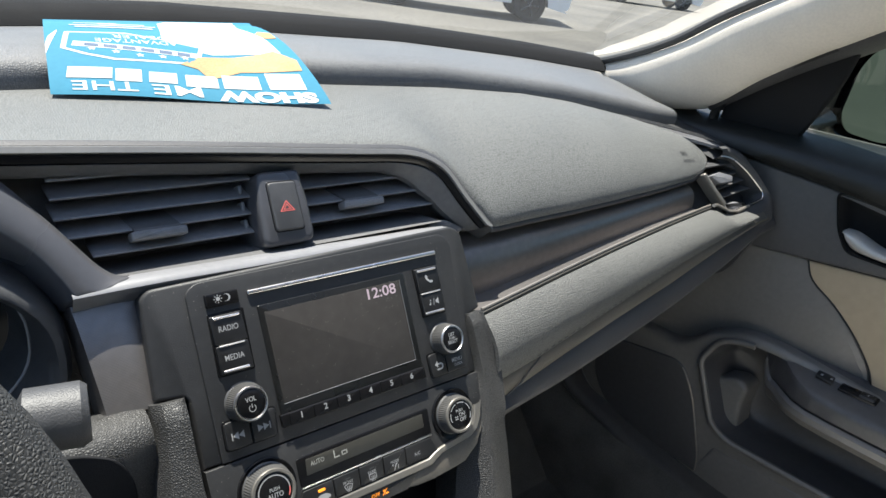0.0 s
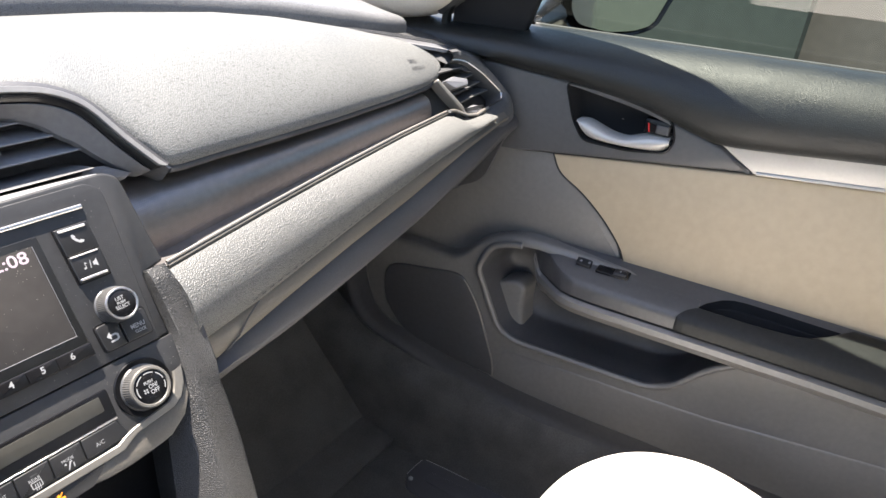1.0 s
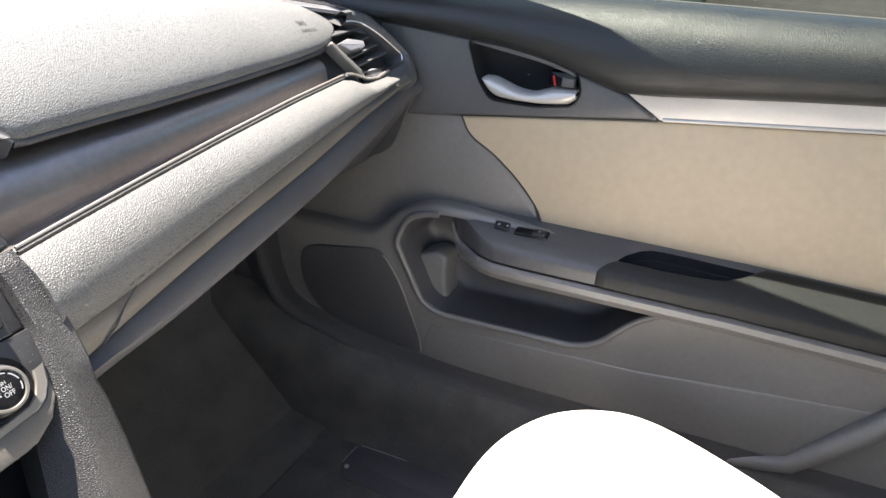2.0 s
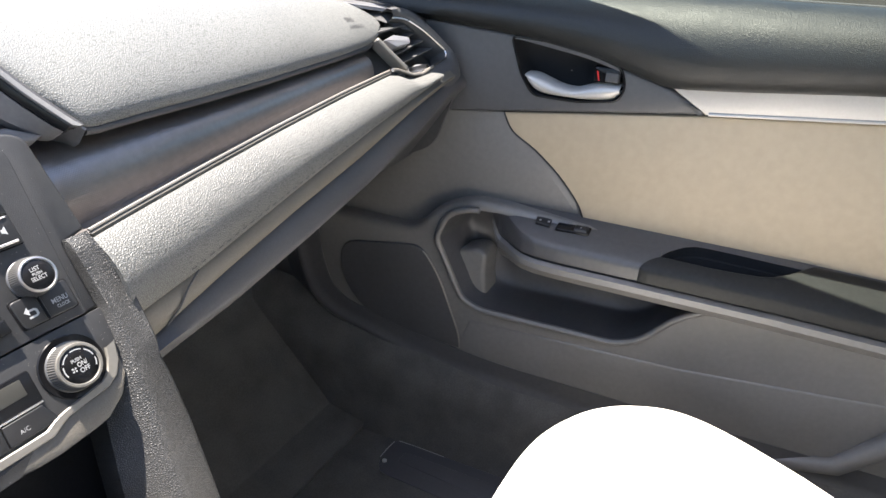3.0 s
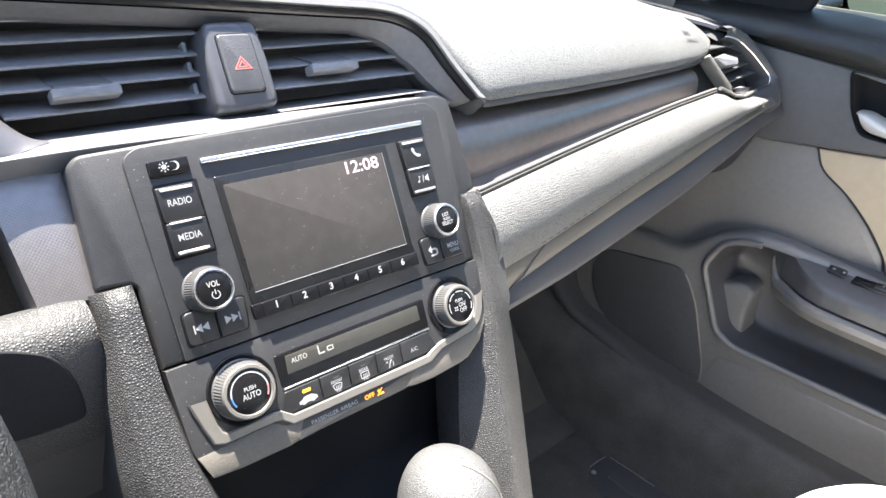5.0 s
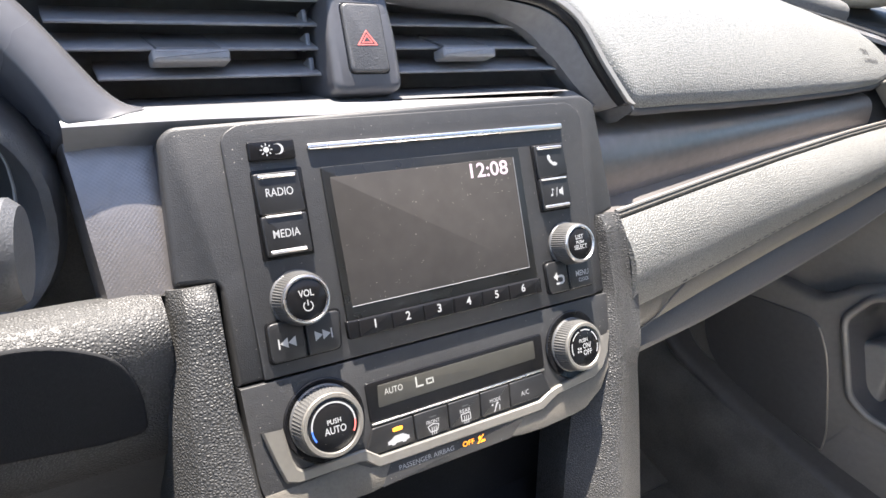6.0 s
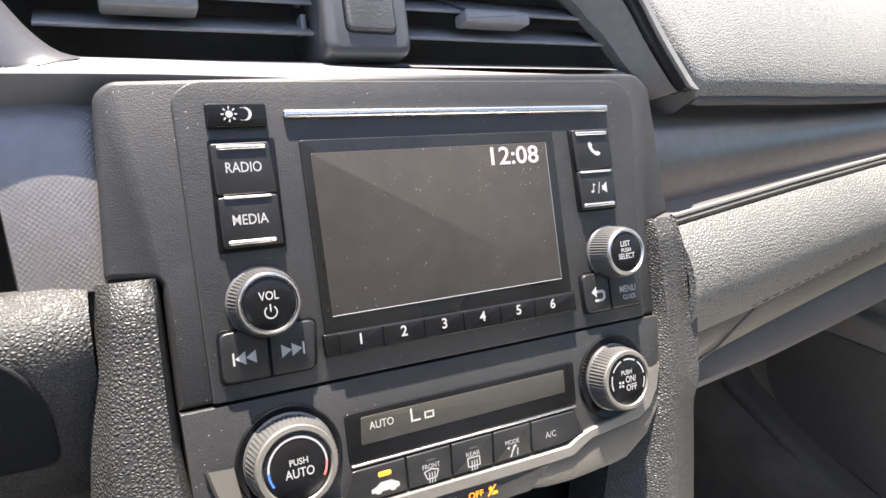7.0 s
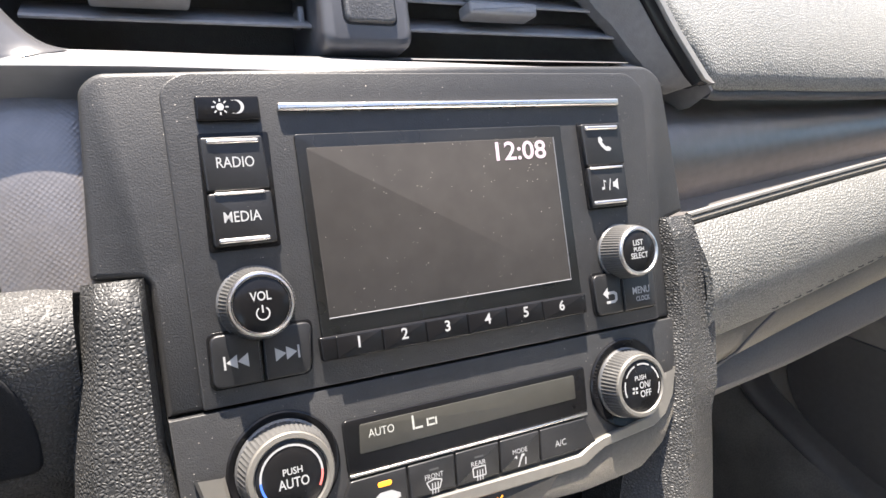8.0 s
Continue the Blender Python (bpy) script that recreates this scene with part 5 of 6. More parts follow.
lower = spline([(-0.0880, 0.9115), (-0.0930, 0.9000), (-0.1035, 0.8925), (-0.1200, 0.8900), (-0.150, 0.8898), (-0.175, 0.8910), (-0.198, 0.8945), (-0.209, 0.9040)], 4)
rows = []
for a, b in zip(upper, lower):
    a, b = np.array(a), np.array(b)
    c = (a + b) / 2
    rows.append([dput(*a, -0.006), dput(*(a * 0.97 + b * 0.03), 0.006), dput(*(a * 0.75 + b * 0.25), 0.013), dput(*c, 0.015), dput(*(a * 0.2 + b * 0.8), 0.013), dput(*b, 0.006), dput(*b, -0.006)])
part("inner_handle", sheet(rows, 0.003), HANDLE, door, "satin silver pull handle", smooth=70)
lock = part("lock_housing", slab(box2(-0.2060, 0.9150, -0.172, 0.9345, 0.003), -0.015, 0.010, 0.003, dput), GLOSS, door, "black lock knob")
part("red_mark", slab(box2(-0.1775, 0.917, -0.1755, 0.929, 0.0008), 0.0, 0.0115, 0.001, lambda y, z, w: dput(y - 0.25 * (0.932 - z), z, w)), REDPAINT, lock, "red unlocked mark")
part("lock_key", slab(box2(-0.204, 0.917, -0.188, 0.929, 0.002), 0.005, 0.0125, 0.0015, dput), DARK, lock)
part("silver_strip", slab([(-0.262, 0.927), (-0.268, 0.919), (-0.311, 0.8925), (-0.527, 0.9145), (-1.0, 0.958), (-1.0, 0.998), (-0.517, 0.9535)], -0.01, 0.009, 0.003, dput), HANDLE, door, "satin silver strip above the beige panel")
part("strip_lip", tube([dput(-0.314, 0.8945, 0.009), dput(-0.527, 0.9165, 0.009), dput(-1.0, 0.962, 0.009)], 0.0022, 8), HANDLE, door)
# padded door top under the window
LOW = [(-0.30, 0.974), (-0.121, 0.971), (-0.016, 0.966), (0.072, 0.960), (0.162, 0.947), (0.222, 0.931), (0.268, 0.9195), (0.40, 0.932), (0.517, 0.944), (1.05, 0.99)]
LOW = [(p[0], p[1]) for p in spline(LOW, 4)]
rows = []
for y in np.linspace(0.20, -1.05, 50):
    z0 = float(np.interp(-y, [p[0] for p in LOW], [p[1] for p in LOW]))
    fwd = min(1.0, max(0.0, (y + 0.02) / 0.2))
    zt = 1.015 + 0.018 * max(0.0, -y) - 0.006 * fwd
    h = zt - z0
    rows.append([door_at(y, z0 + 0.003, 0.0), door_at(y, z0, 0.011), door_at(y, z0 + 0.002, 0.015), door_at(y, z0 + 0.006, 0.022), door_at(y, z0 + 0.2 * h, 0.031), door_at(y, z0 + 0.45 * h, 0.033), door_at(y, z0 + 0.72 * h, 0.022), door_at(y, z0 + 0.93 * h, -0.004), door_at(y, zt, -0.022), door_at(y, zt, -0.05), door_at(y, zt - 0.02, -0.06)])
part("door_top_pad", sheet(rows), BELT, door, "black grained padded door top", smooth=60)
part("window_seal", tube([door_at(y, 1.014 - 0.018 * y, -0.054) for y in np.linspace(0.02, -1.05, 12)], 0.003, 8), RUBBER, door, "black seal below the window")
# armrest with switches and a pull cup
CUP_REAR = [(0.3013, 0.681), (0.3045, 0.58), (0.3096, 0.475), (0.3241, 0.281), (0.337, 0.196), (0.351, 0.175), (0.386, 0.18), (0.421, 0.20), (0.448, 0.213), (0.4646, 0.212)]
CUP_FRONT = [(0.3013, 0.682), (0.3245, 0.686), (0.36, 0.695), (0.394, 0.676), (0.4206, 0.642), (0.433, 0.589), (0.4507, 0.417), (0.4646, 0.213)]
PAD_EDGE = [(0.2826, 0.99), (0.2841, 0.95), (0.291, 0.809)] + CUP_FRONT + [(0.476, 0.054), (1.1, 0.05)]


def nose(y):
    """How far the rounded front end of the armrest has reached its full width and height."""
    k = float(np.interp(-y, [0.052, 0.058, 0.072, 0.088, 0.106, 0.121, 0.142, 0.175], [0, 0.03, 0.2, 0.40, 0.66, 0.84, 0.96, 1.0]))
    return k, min(1.0, max(0.0, (-y - 0.052) / 0.022)) ** 0.5


def arm_at(y, f, drop=0.0):
    """A place on the armrest top, f its share of the way from the beige panel to the outer edge."""
    k, kd = nose(y)
    zb = 0.727 - 0.004 * max(0.0, -y - 0.45) / 0.2
    fall = 0.023 * f * k + kd * float(np.interp(f, [0, 0.66, 0.86, 0.94, 0.99, 1.0], [0, 0, 0.0022, 0.0029, 0.0062, 0.011]))
    return door_at(y, zb - fall - drop, 0.003 + 0.060 * k * f)


along_cup = lambda table, y: float(np.interp(-y, [p[0] for p in table], [p[1] for p in table]))
rows = []
for y in np.concatenate([np.linspace(-0.052, -0.296, 60), np.linspace(-0.2985, -0.470, 130), np.linspace(-0.48, -1.0, 24)]):
    k, kd = nose(y)
    zb = 0.727 - 0.004 * max(0.0, -y - 0.45) / 0.2
    o = 0.060 * k
    inside = -0.4646 < y < -0.3013
    e0, e1 = (along_cup(CUP_REAR, y), along_cup(CUP_FRONT, y)) if inside else (0.45, 0.451)
    w = min(1.0, (e1 - e0) / 0.10) if inside else 0.0
    g = e1 - e0
    rows.append([door_at(y, zb + 0.002, -0.01), arm_at(y, 0), arm_at(y, e0 * 0.6), arm_at(y, e0), arm_at(y, e0 + 0.03 * g, 0.013 * w), arm_at(y, e0 + 0.10 * g, 0.0135 * w), arm_at(y, e0 + 0.16 * g, 0.020 * w), arm_at(y, e0 + 0.5 * g, 0.040 * w), arm_at(y, e0 + 0.97 * g, 0.044 * w), arm_at(y, e1), arm_at(y, max(0.66, e1 + 0.01)), arm_at(y, 0.86), arm_at(y, 0.94), arm_at(y, 0.99), arm_at(y, 1.0), door_at(y, zb - 0.047 * kd, 0.003 + o), door_at(y, zb - 0.050 * kd, 0.002 + o * 0.92), door_at(y, zb - 0.072 * kd, 0.003 + o * 0.7), door_at(y, zb - 0.080 * kd, -0.01)])
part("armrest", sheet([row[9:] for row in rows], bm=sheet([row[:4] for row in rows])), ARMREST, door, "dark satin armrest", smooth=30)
# cup inside darker than the armrest: the shade of its depth is coloured in
part("pull_cup", sheet([row[3:10] for row in rows if -0.4646 < row[0].y < -0.3013]), BOWL, door, "hollow pull cup, its shade in the dark colour", smooth=30)
rows = []
for y in np.concatenate([np.linspace(-0.2826, -0.302, 14), np.linspace(-0.305, -0.480, 90), np.linspace(-0.49, -1.0, 24)]):
    fi = along_cup(PAD_EDGE, y)
    zb = 0.727 - 0.004 * max(0.0, -y - 0.45) / 0.2
    j = min(1.0, max(0.0, (-y - 0.2826) / 0.012)) ** 0.5
    row = [arm_at(y, fi, 0.012), arm_at(y, fi, 0.0006 - 0.0006 * j)]
    row += [arm_at(y, fi + (0.93 - fi) * q if fi < 0.93 else fi, -0.0004 - 0.0028 * j * math.sin(min(1.0, q * 6) * math.pi / 2)) for q in (0.03, 0.07, 0.15, 0.3, 0.5, 0.75, 1.0)]
    row += [door_at(y, zb - 0.0265, 0.0625 + 0.0025 * j), door_at(y, zb - 0.032, 0.0635 + 0.0035 * j), door_at(y, zb - 0.046, 0.0635 + 0.0032 * j), door_at(y, zb - 0.0505, 0.060)]
    rows.append(row)
part("armrest_pad", sheet(rows), ARMPAD, door, "black soft pad along the armrest edge", smooth=40)
rows2 = []
for y in np.linspace(-0.058, -1.0, 150):
    k, kd = nose(y)
    o, zb = 0.060 * k, 0.725 - 0.004 * max(0.0, -y - 0.45) / 0.2
    rows2.append([door_at(y, zb - 0.050 * kd, 0.001 + o * 0.98), door_at(y, zb - 0.054 * kd, 0.006 + o), door_at(y, zb - 0.062 * kd, 0.007 + o), door_at(y, zb - 0.075 * kd, 0.003 + o * 0.9), door_at(y, zb - 0.082 * kd, o * 0.7), door_at(y, zb - 0.082 * kd, -0.01)])
part("lower_lip", sheet(rows2), DOORDARK, door, "light-catching lip below the armrest", smooth=24)
sw = part("window_switch", slab(rounded([(-0.160, 0.024), (-0.205, 0.022), (-0.205, 0.036), (-0.160, 0.038)], 0.002), 0, 0.003, 0.001, lambda y, o, w: door_at(y, 0.7255 - o * 0.28 + w, o)), GLOSS, door, "black window switch")
part("switch_key", slab(rounded([(-0.184, 0.025), (-0.202, 0.024), (-0.202, 0.035), (-0.184, 0.036)], 0.002), 0, 0.006, 0.002, lambda y, o, w: door_at(y, 0.7255 - o * 0.28 + w, o)), KEYMAT, sw)
part("switch_mark", slab([(-0.192, 0.029), (-0.1935, 0.029), (-0.1935, 0.032), (-0.192, 0.032)], 0, 0.0063, 0, lambda y, o, w: door_at(y, 0.7255 - o * 0.28 + w, o)), WHITE, sw)
lk = part("lock_switch", slab(rounded([(-0.128, 0.020), (-0.150, 0.022), (-0.152, 0.036), (-0.130, 0.034)], 0.002), 0, 0.0035, 0.001, lambda y, o, w: door_at(y, 0.7255 - o * 0.28 + w, o)), KEYMAT, door, "door lock switch")
for y in (-0.134, -0.146):
    part("switch_mark", slab([(y, 0.027), (y - 0.003, 0.027), (y - 0.003, 0.030), (y, 0.030)], 0, 0.0038, 0, lambda y2, o, w: door_at(y2, 0.7255 - o * 0.28 + w, o)), GREYPRINT, lk)
# lower door with the pocket
POCK = rounded([(0.020, 0.655), (0.002, 0.700), (-0.031, 0.714), (-0.075, 0.716), (-0.272, 0.706), (-0.290, 0.662), (-0.385, 0.655), (-0.375, 0.640), (-0.338, 0.617), (-0.298, 0.567), (-0.265, 0.551), (-0.055, 0.546), (-0.026, 0.560)], [0.012, 0.015, 0.015, 0.002, 0.002, 0.002, 0.002, 0.01, 0.02, 0.02, 0.015, 0.015, 0.012])
part("lower_panel", slab(rounded([(0.24, 0.37), (-1.0, 0.37), (-1.0, 0.645), (-0.41, 0.645), (-0.415, 0.672), (-0.295, 0.677), (-0.285, 0.718), (-0.075, 0.728), (-0.028, 0.728), (0.022, 0.705), (0.06, 0.66), (0.24, 0.66)], [0, 0, 0, 0.004, 0, 0, 0, 0.01, 0.02, 0.02, 0.03, 0]), -0.012, 0.026, 0.010, dput, holes=[POCK]), DOORDARK, door, "dark lower door moulding", smooth=60)
pcx, pcz = -0.16, 0.63
bowl = [[dput(p[0], p[1], 0.0265) for p in POCK]]
for s, d in ((0.985, 0.016), (0.97, -0.02), (0.95, -0.05), (0.9, -0.058), (0.6, -0.06), (0.03, -0.06)):
    bowl.append([dput(pcx + (p[0] - pcx) * s, pcz + (p[1] - pcz) * s, d) for p in POCK])
# pocket inside in a darker tone than its rim, standing for inner shade
part("pocket_bowl", sheet(bowl, closed=True), ARMREST, door, "open storage pocket, darkened inside for its shade", smooth=60)
hid = [i for i, p in enumerate(POCK) if p[0] < -0.07 and p[1] > 0.648]
part("pocket_rim", tube([dput(p[0], p[1], 0.0275) for p in POCK[hid[-1] + 1:] + POCK[:hid[0]]], 0.005, 8), DOORDARK, door, "raised rim of the pocket", smooth=70)
part("cup_step", slab(rounded([(0.030, 0.52), (0.030, 0.612), (0.008, 0.618), (-0.028, 0.632), (-0.046, 0.624), (-0.044, 0.59), (-0.054, 0.52)], [0.002, 0.004, 0.01, 0.012, 0.012, 0.01, 0.004]), -0.05, -0.010, 0.007, dput), DOORDARK, door, "raised shelf inside the pocket", smooth=60)
SPK = rounded([(0.185, 0.612), (0.045, 0.637), (0.013, 0.592), (-0.026, 0.493), (-0.030, 0.464), (0.051, 0.467), (0.148, 0.488), (0.188, 0.545)], [0.03, 0.02, 0.03, 0.02, 0.004, 0.05, 0.04, 0.04])
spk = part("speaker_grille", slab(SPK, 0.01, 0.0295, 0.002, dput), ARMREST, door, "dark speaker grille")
# pale tube painted in for the sky glint on the black grille edge
part("grille_edge_glint", tube([dput(p[0], p[1], 0.0292) for p in SPK[8:24]], 0.0012, 6), STRIP, spk, "sky glint on the grille edge, drawn as a pale strip")
part("lower_ridge", tube([door_at(-0.36, 0.395, -0.004), door_at(-0.50, 0.418, 0.020), door_at(-0.58, 0.45, 0.03), door_at(-0.64, 0.53, 0.034), door_at(-0.72, 0.64, 0.03)], [0.01, 0.012, 0.014, 0.017, 0.014], 10), DOORDARK, door, "curved ridge low on the door", smooth=70)

part("lower_fold", slab([(0.0, 0.40), (-1.0, 0.40), (-1.0, 0.600), (-0.642, 0.569), (-0.355, 0.5375), (-0.232, 0.532), (-0.041, 0.5245), (-0.036, 0.51)], 0.015, 0.0275, 0.006, dput), DOORDARK, door, "folded lower part of the door", smooth=60)

# sill, kick panel, corner trim
rise = lambda y: 0.13 * max(0.0, y + 0.1)
single("floor_edge", sheet([[door_at(y, 0.44 + rise(y), 0.0), door_at(y, 0.40 + rise(y), 0.050), door_at(y, 0.36 + rise(y) * 0.8, 0.057), door_at(y, 0.32 + rise(y) * 0.5, 0.062), door_at(y, 0.285 + rise(y) * 0.2, 0.068), door_at(y, 0.264, 0.080)] for y in np.linspace(0.40, -1.0, 30)], 0.004), CARPET, "black carpet rising to the door sill", "carpet", kind="structure", smooth=60)
single("wall_passenger", slab([(0.5, 0.2), (-1.0, 0.2), (-1.0, 0.40), (0.5, 0.46)], -0.06, -0.03, 0, lambda y, z, w: door_at(y, z, w)), DARK, "dark body side below the passenger door", "wall", kind="structure")
lip = []
for y, z in [tuple(q) for q in spline([(0.268, 0.63), (0.263, 0.575), (0.255, 0.540), (0.238, 0.500), (0.203, 0.471), (0.136, 0.452), (0.07, 0.434), (0.0, 0.423), (-0.1, 0.414), (-0.25, 0.411), (-0.6, 0.411), (-1.0, 0.411)], 5)]:
    to = Vector((min(0.0, 0.03 - y), 0.62 - z)).normalized()
    lip.append([door_at(y + to.x * d, z + to.y * d, off) for d, off in ((0.04, 0.0255), (0.02, 0.027), (0.010, 0.029), (0.004, 0.033), (-0.001, 0.0350), (-0.006, 0.032), (-0.011, 0.024), (-0.03, 0.012), (-0.06, 0.0))])
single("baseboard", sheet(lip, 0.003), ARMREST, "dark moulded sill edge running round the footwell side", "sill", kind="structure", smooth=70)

# sail panel, mirror
single("sail_panel", slab(rounded([(0.122, 1.0), (0.112, 1.045), (0.03, 1.112), (-0.035, 1.15), (-0.022, 1.09), (0.015, 1.0)], 0.008), -0.02, 0.0, 0.004, lambda y, z, w: Vector((0.700 - 0.12 * y - 0.2 * (z - 1.0) - w * 0.5, y, z))), BOWL, "dark triangular corner panel at the window corner", "trim panel", kind="structure")
single("door_seal", tube([(0.678, 0.132, 0.955), (0.680, 0.128, 0.99), (0.676, 0.124, 1.02), (0.668, 0.105, 1.05), (0.655, 0.06, 1.082), (0.640, -0.02, 1.133)], 0.007, 8), BELT, "black door seal beside the dash", "seal", kind="structure")
mirror = thing("side_mirror", pose(0.95, 0.05, 1.0), "black passenger side mirror outside the window", "mirror")
MO = [(0.906, 1.014), (0.912, 1.10), (0.93, 1.135), (1.05, 1.14), (1.10, 1.12), (1.108, 1.09), (1.066, 0.99), (1.03, 0.976), (0.98, 0.972), (0.921, 0.986)]
MN = Vector((-0.575, -0.815, 0.07)).normalized()
mput = lambda u, v, w: Vector((u, -(u - 1.0) * 0.705 + (v - 1.05) * 0.035, v)) + MN * w
mo = rounded(MO, 0.015)
mc = (1.008, 1.055)
rows = [[mput(mc[0] + (p[0] - mc[0]) * s, mc[1] + (p[1] - mc[1]) * s, d) for p in mo] for s, d in ((0.93, 0.0), (0.98, 0.006), (1.0, 0.0), (1.0, -0.03), (0.95, -0.07), (0.75, -0.10), (0.3, -0.115), (0.02, -0.118))]
part("mirror_housing", sheet(rows, closed=True), GLOSS, mirror, "glossy black mirror shell", smooth=60)
part("mirror_glass", slab([(mc[0] + 0.008 + (p[0] - mc[0]) * 0.88, mc[1] + (p[1] - mc[1]) * 0.88) for p in mo], -0.006, -0.001, 0.0, mput), MIRROR, mirror, "mirror glass")
part("mirror_foot", tube([(0.77, 0.06, 1.0), (0.82, 0.065, 1.0), (0.89, 0.07, 1.01)], [0.03, 0.025, 0.03], 12, flat=0.7), GLOSS, mirror)

# ---- seat ----
seat = thing("passenger_seat", pose(0.36, -0.5, 0.26), "ivory fabric passenger seat in full sun", "seat")
rows = []
sx, sy, cx, cy = 0.236, 0.285, 0.352, -0.513
for lvl, (s, z) in enumerate(((0.93, 0.42), (0.985, 0.46), (1.0, 0.505), (0.985, 0.54), (0.96, 0.568), (0.91, 0.588), (0.83, 0.602), (0.68, 0.609), (0.3, 0.606), (0.02, 0.605))):
    ring = []
    for k2 in range(120):
        a = 2 * math.pi * k2 / 120
        c, s2 = math.cos(a), math.sin(a)
        px = math.copysign(abs(c) ** 0.7, c)
        py = math.copysign(abs(s2) ** 0.7, s2)
        bol = 0.012 * max(0, abs(px) - 0.6) / 0.4 if lvl > 3 else 0
        back = 0.02 * math.log(1 + math.exp((-0.37 - cy - sy * py * s) / 0.02))
        taper = min(0.12, 0.42 * back) * min(1.0, max(0.0, px) / 0.35)
        ring.append((cx + sx * px * s - taper, cy + sy * py * s, z + bol - 0.012 * max(0, py) * (lvl > 4)))
    rows.append(ring)
part("cushion", sheet(rows, closed=True), IVORY, seat, "ivory fabric seat cushion", smooth=70)
part("seat_base", block(0.15, 0.58, -0.76, -0.32, 0.262, 0.44, 0.01), DARK, seat)
rows = []
for z in np.linspace(0.55, 1.12, 10):
    q = (z - 0.55) / 0.57
    rows.append([(cx + 0.245 * (1 - 0.15 * q) * math.copysign(abs(math.cos(a)) ** 0.6, math.cos(a)), -0.82 - 0.14 * q + 0.06 * math.copysign(abs(math.sin(a)) ** 0.6, math.sin(a)), z) for a in np.linspace(0, 2 * math.pi, 33)[:-1]])
part("backrest", sheet(rows, closed=True), IVORY, seat, "ivory fabric backrest", smooth=70)

# ---- footwell mat ----
mat = thing("floor_mat", pose(0.4, 0.0, 0.262), "black carpet floor mat with a rubber heel pad", "mat")
part("mat_body", slab(rounded([(0.15, -0.55), (0.62, -0.55), (0.625, 0.10), (0.56, 0.16), (0.16, 0.16)], 0.03), 0.2625, 0.270, 0.003), CARPET, mat)
TAG = rounded([(0.530, 0.036), (0.556, 0.052), (0.604, 0.050), (0.632, -0.20), (0.545, -0.20)], [0.014, 0.008, 0.008, 0.01, 0.014])
hp = part("heel_pad", slab(TAG, 0.2685, 0.2725, 0.0015), ARMGREY, mat, "worn rubber heel pad")
part("raised_field", slab(rounded([(0.564, 0.022), (0.588, 0.020), (0.606, -0.16), (0.572, -0.16)], 0.008), 0.272, 0.2735, 0.001), ARMGREY, hp)
part("fastener", lathe([(0.004, 0.272), (0.004, 0.2745), (0.003, 0.2755)], (0.553, 0.040), 16), GREYPRINT, hp, "pale scuffed fastener")
for a, b in (((0.558, 0.0515), (0.600, 0.0500)), ((0.605, 0.044), (0.614, -0.04))):
    part("frayed_edge", tube([(*a, 0.272), ((a[0] + b[0]) / 2, (a[1] + b[1]) / 2 + 0.0008, 0.2728), (*b, 0.272)], 0.0006, 5), GREYPRINT, hp)

# ---- centre console and shifter ----
console = thing("centre_console", pose(0, -0.3, 0.262), "black plastic centre console", "console")
part("console_body", block(-0.11, 0.075, -0.85, 0.06, 0.262, 0.66, 0.015), DARK, console)
part("console_well", sheet([[(x, y, 0.665 - 0.004 * math.cos(x * 40)) for y in (-0.28, -0.15, 0.0)] for x in np.linspace(-0.10, 0.066, 8)], 0.003), DARK, console)
shifter = thing("gear_shifter", pose(0.025, -0.125, 0.66), "grey leather gear knob with bright seams", "gear lever")
KN = [(0.012, 0.66), (0.012, 0.69), (0.017, 0.70), (0.0235, 0.712), (0.0285, 0.728), (0.031, 0.746), (0.0305, 0.760), (0.0275, 0.773), (0.021, 0.783), (0.011, 0.789), (0.003, 0.7905)]
KX, KY = 0.015, -0.128
kbm = lathe([(r, z) for r, z in [tuple(p) for p in spline(KN, 3)]], (0, 0), 48)
for v in kbm.verts:
    v.co += Vector((KX, KY - (v.co.z - 0.66) * 0.05 + v.co.y * 0.18, 0))
part("knob", kbm, KNOBLEATHER, shifter, "grey leather knob", smooth=70)
for s in (-1, 1):
    part("seam", tube([(KX + s * r * 0.62, KY - (z - 0.66) * 0.05 - 1.18 * r * 0.785, z) for r, z in [tuple(p) for p in spline(KN[3:], 3)]], 0.0011, 6), SILVER, shifter, "bright seam")
part("boot", lathe([(0.045, 0.66), (0.036, 0.672), (0.022, 0.69), (0.013, 0.70)], (KX, KY), 32), BLACKLEATHER, shifter)

# ---- steering wheel, stalk, instruments ----
wheel = thing("steering_wheel", pose(-0.385, -0.2, 0.965), "black leather steering wheel", "steering wheel")
tilt = Matrix.Rotation(radians(-24), 3, "X")
rim = [Vector((-0.385, -0.2, 0.965)) + tilt @ Vector((0.172 * math.cos(a), 0, 0.172 * math.sin(a))) for a in np.linspace(0, 2 * math.pi, 73)]
part("rim", tube(rim, 0.0165, 16, caps=False), BLACKLEATHER, wheel, "grained leather rim", smooth=70)
hub = Vector((-0.385, -0.165, 0.96))
part("hub", ellipsoid(hub, (0.07, 0.04, 0.06), power=0.8), DARK, wheel)
for a in (0.0, math.pi, -math.pi / 2):
    e = Vector((-0.385, -0.2, 0.965)) + tilt @ Vector((0.165 * math.cos(a), 0, 0.165 * math.sin(a)))
    part("spoke", tube([hub, hub * 0.5 + e * 0.5 + Vector((0, 0.012, 0)), e], [0.022, 0.014, 0.010], 10), DARK, wheel)
stalk = thing("wiper_stalk", pose(-0.2, -0.12, 0.98), "dark grey wiper stalk behind the wheel", "stalk")
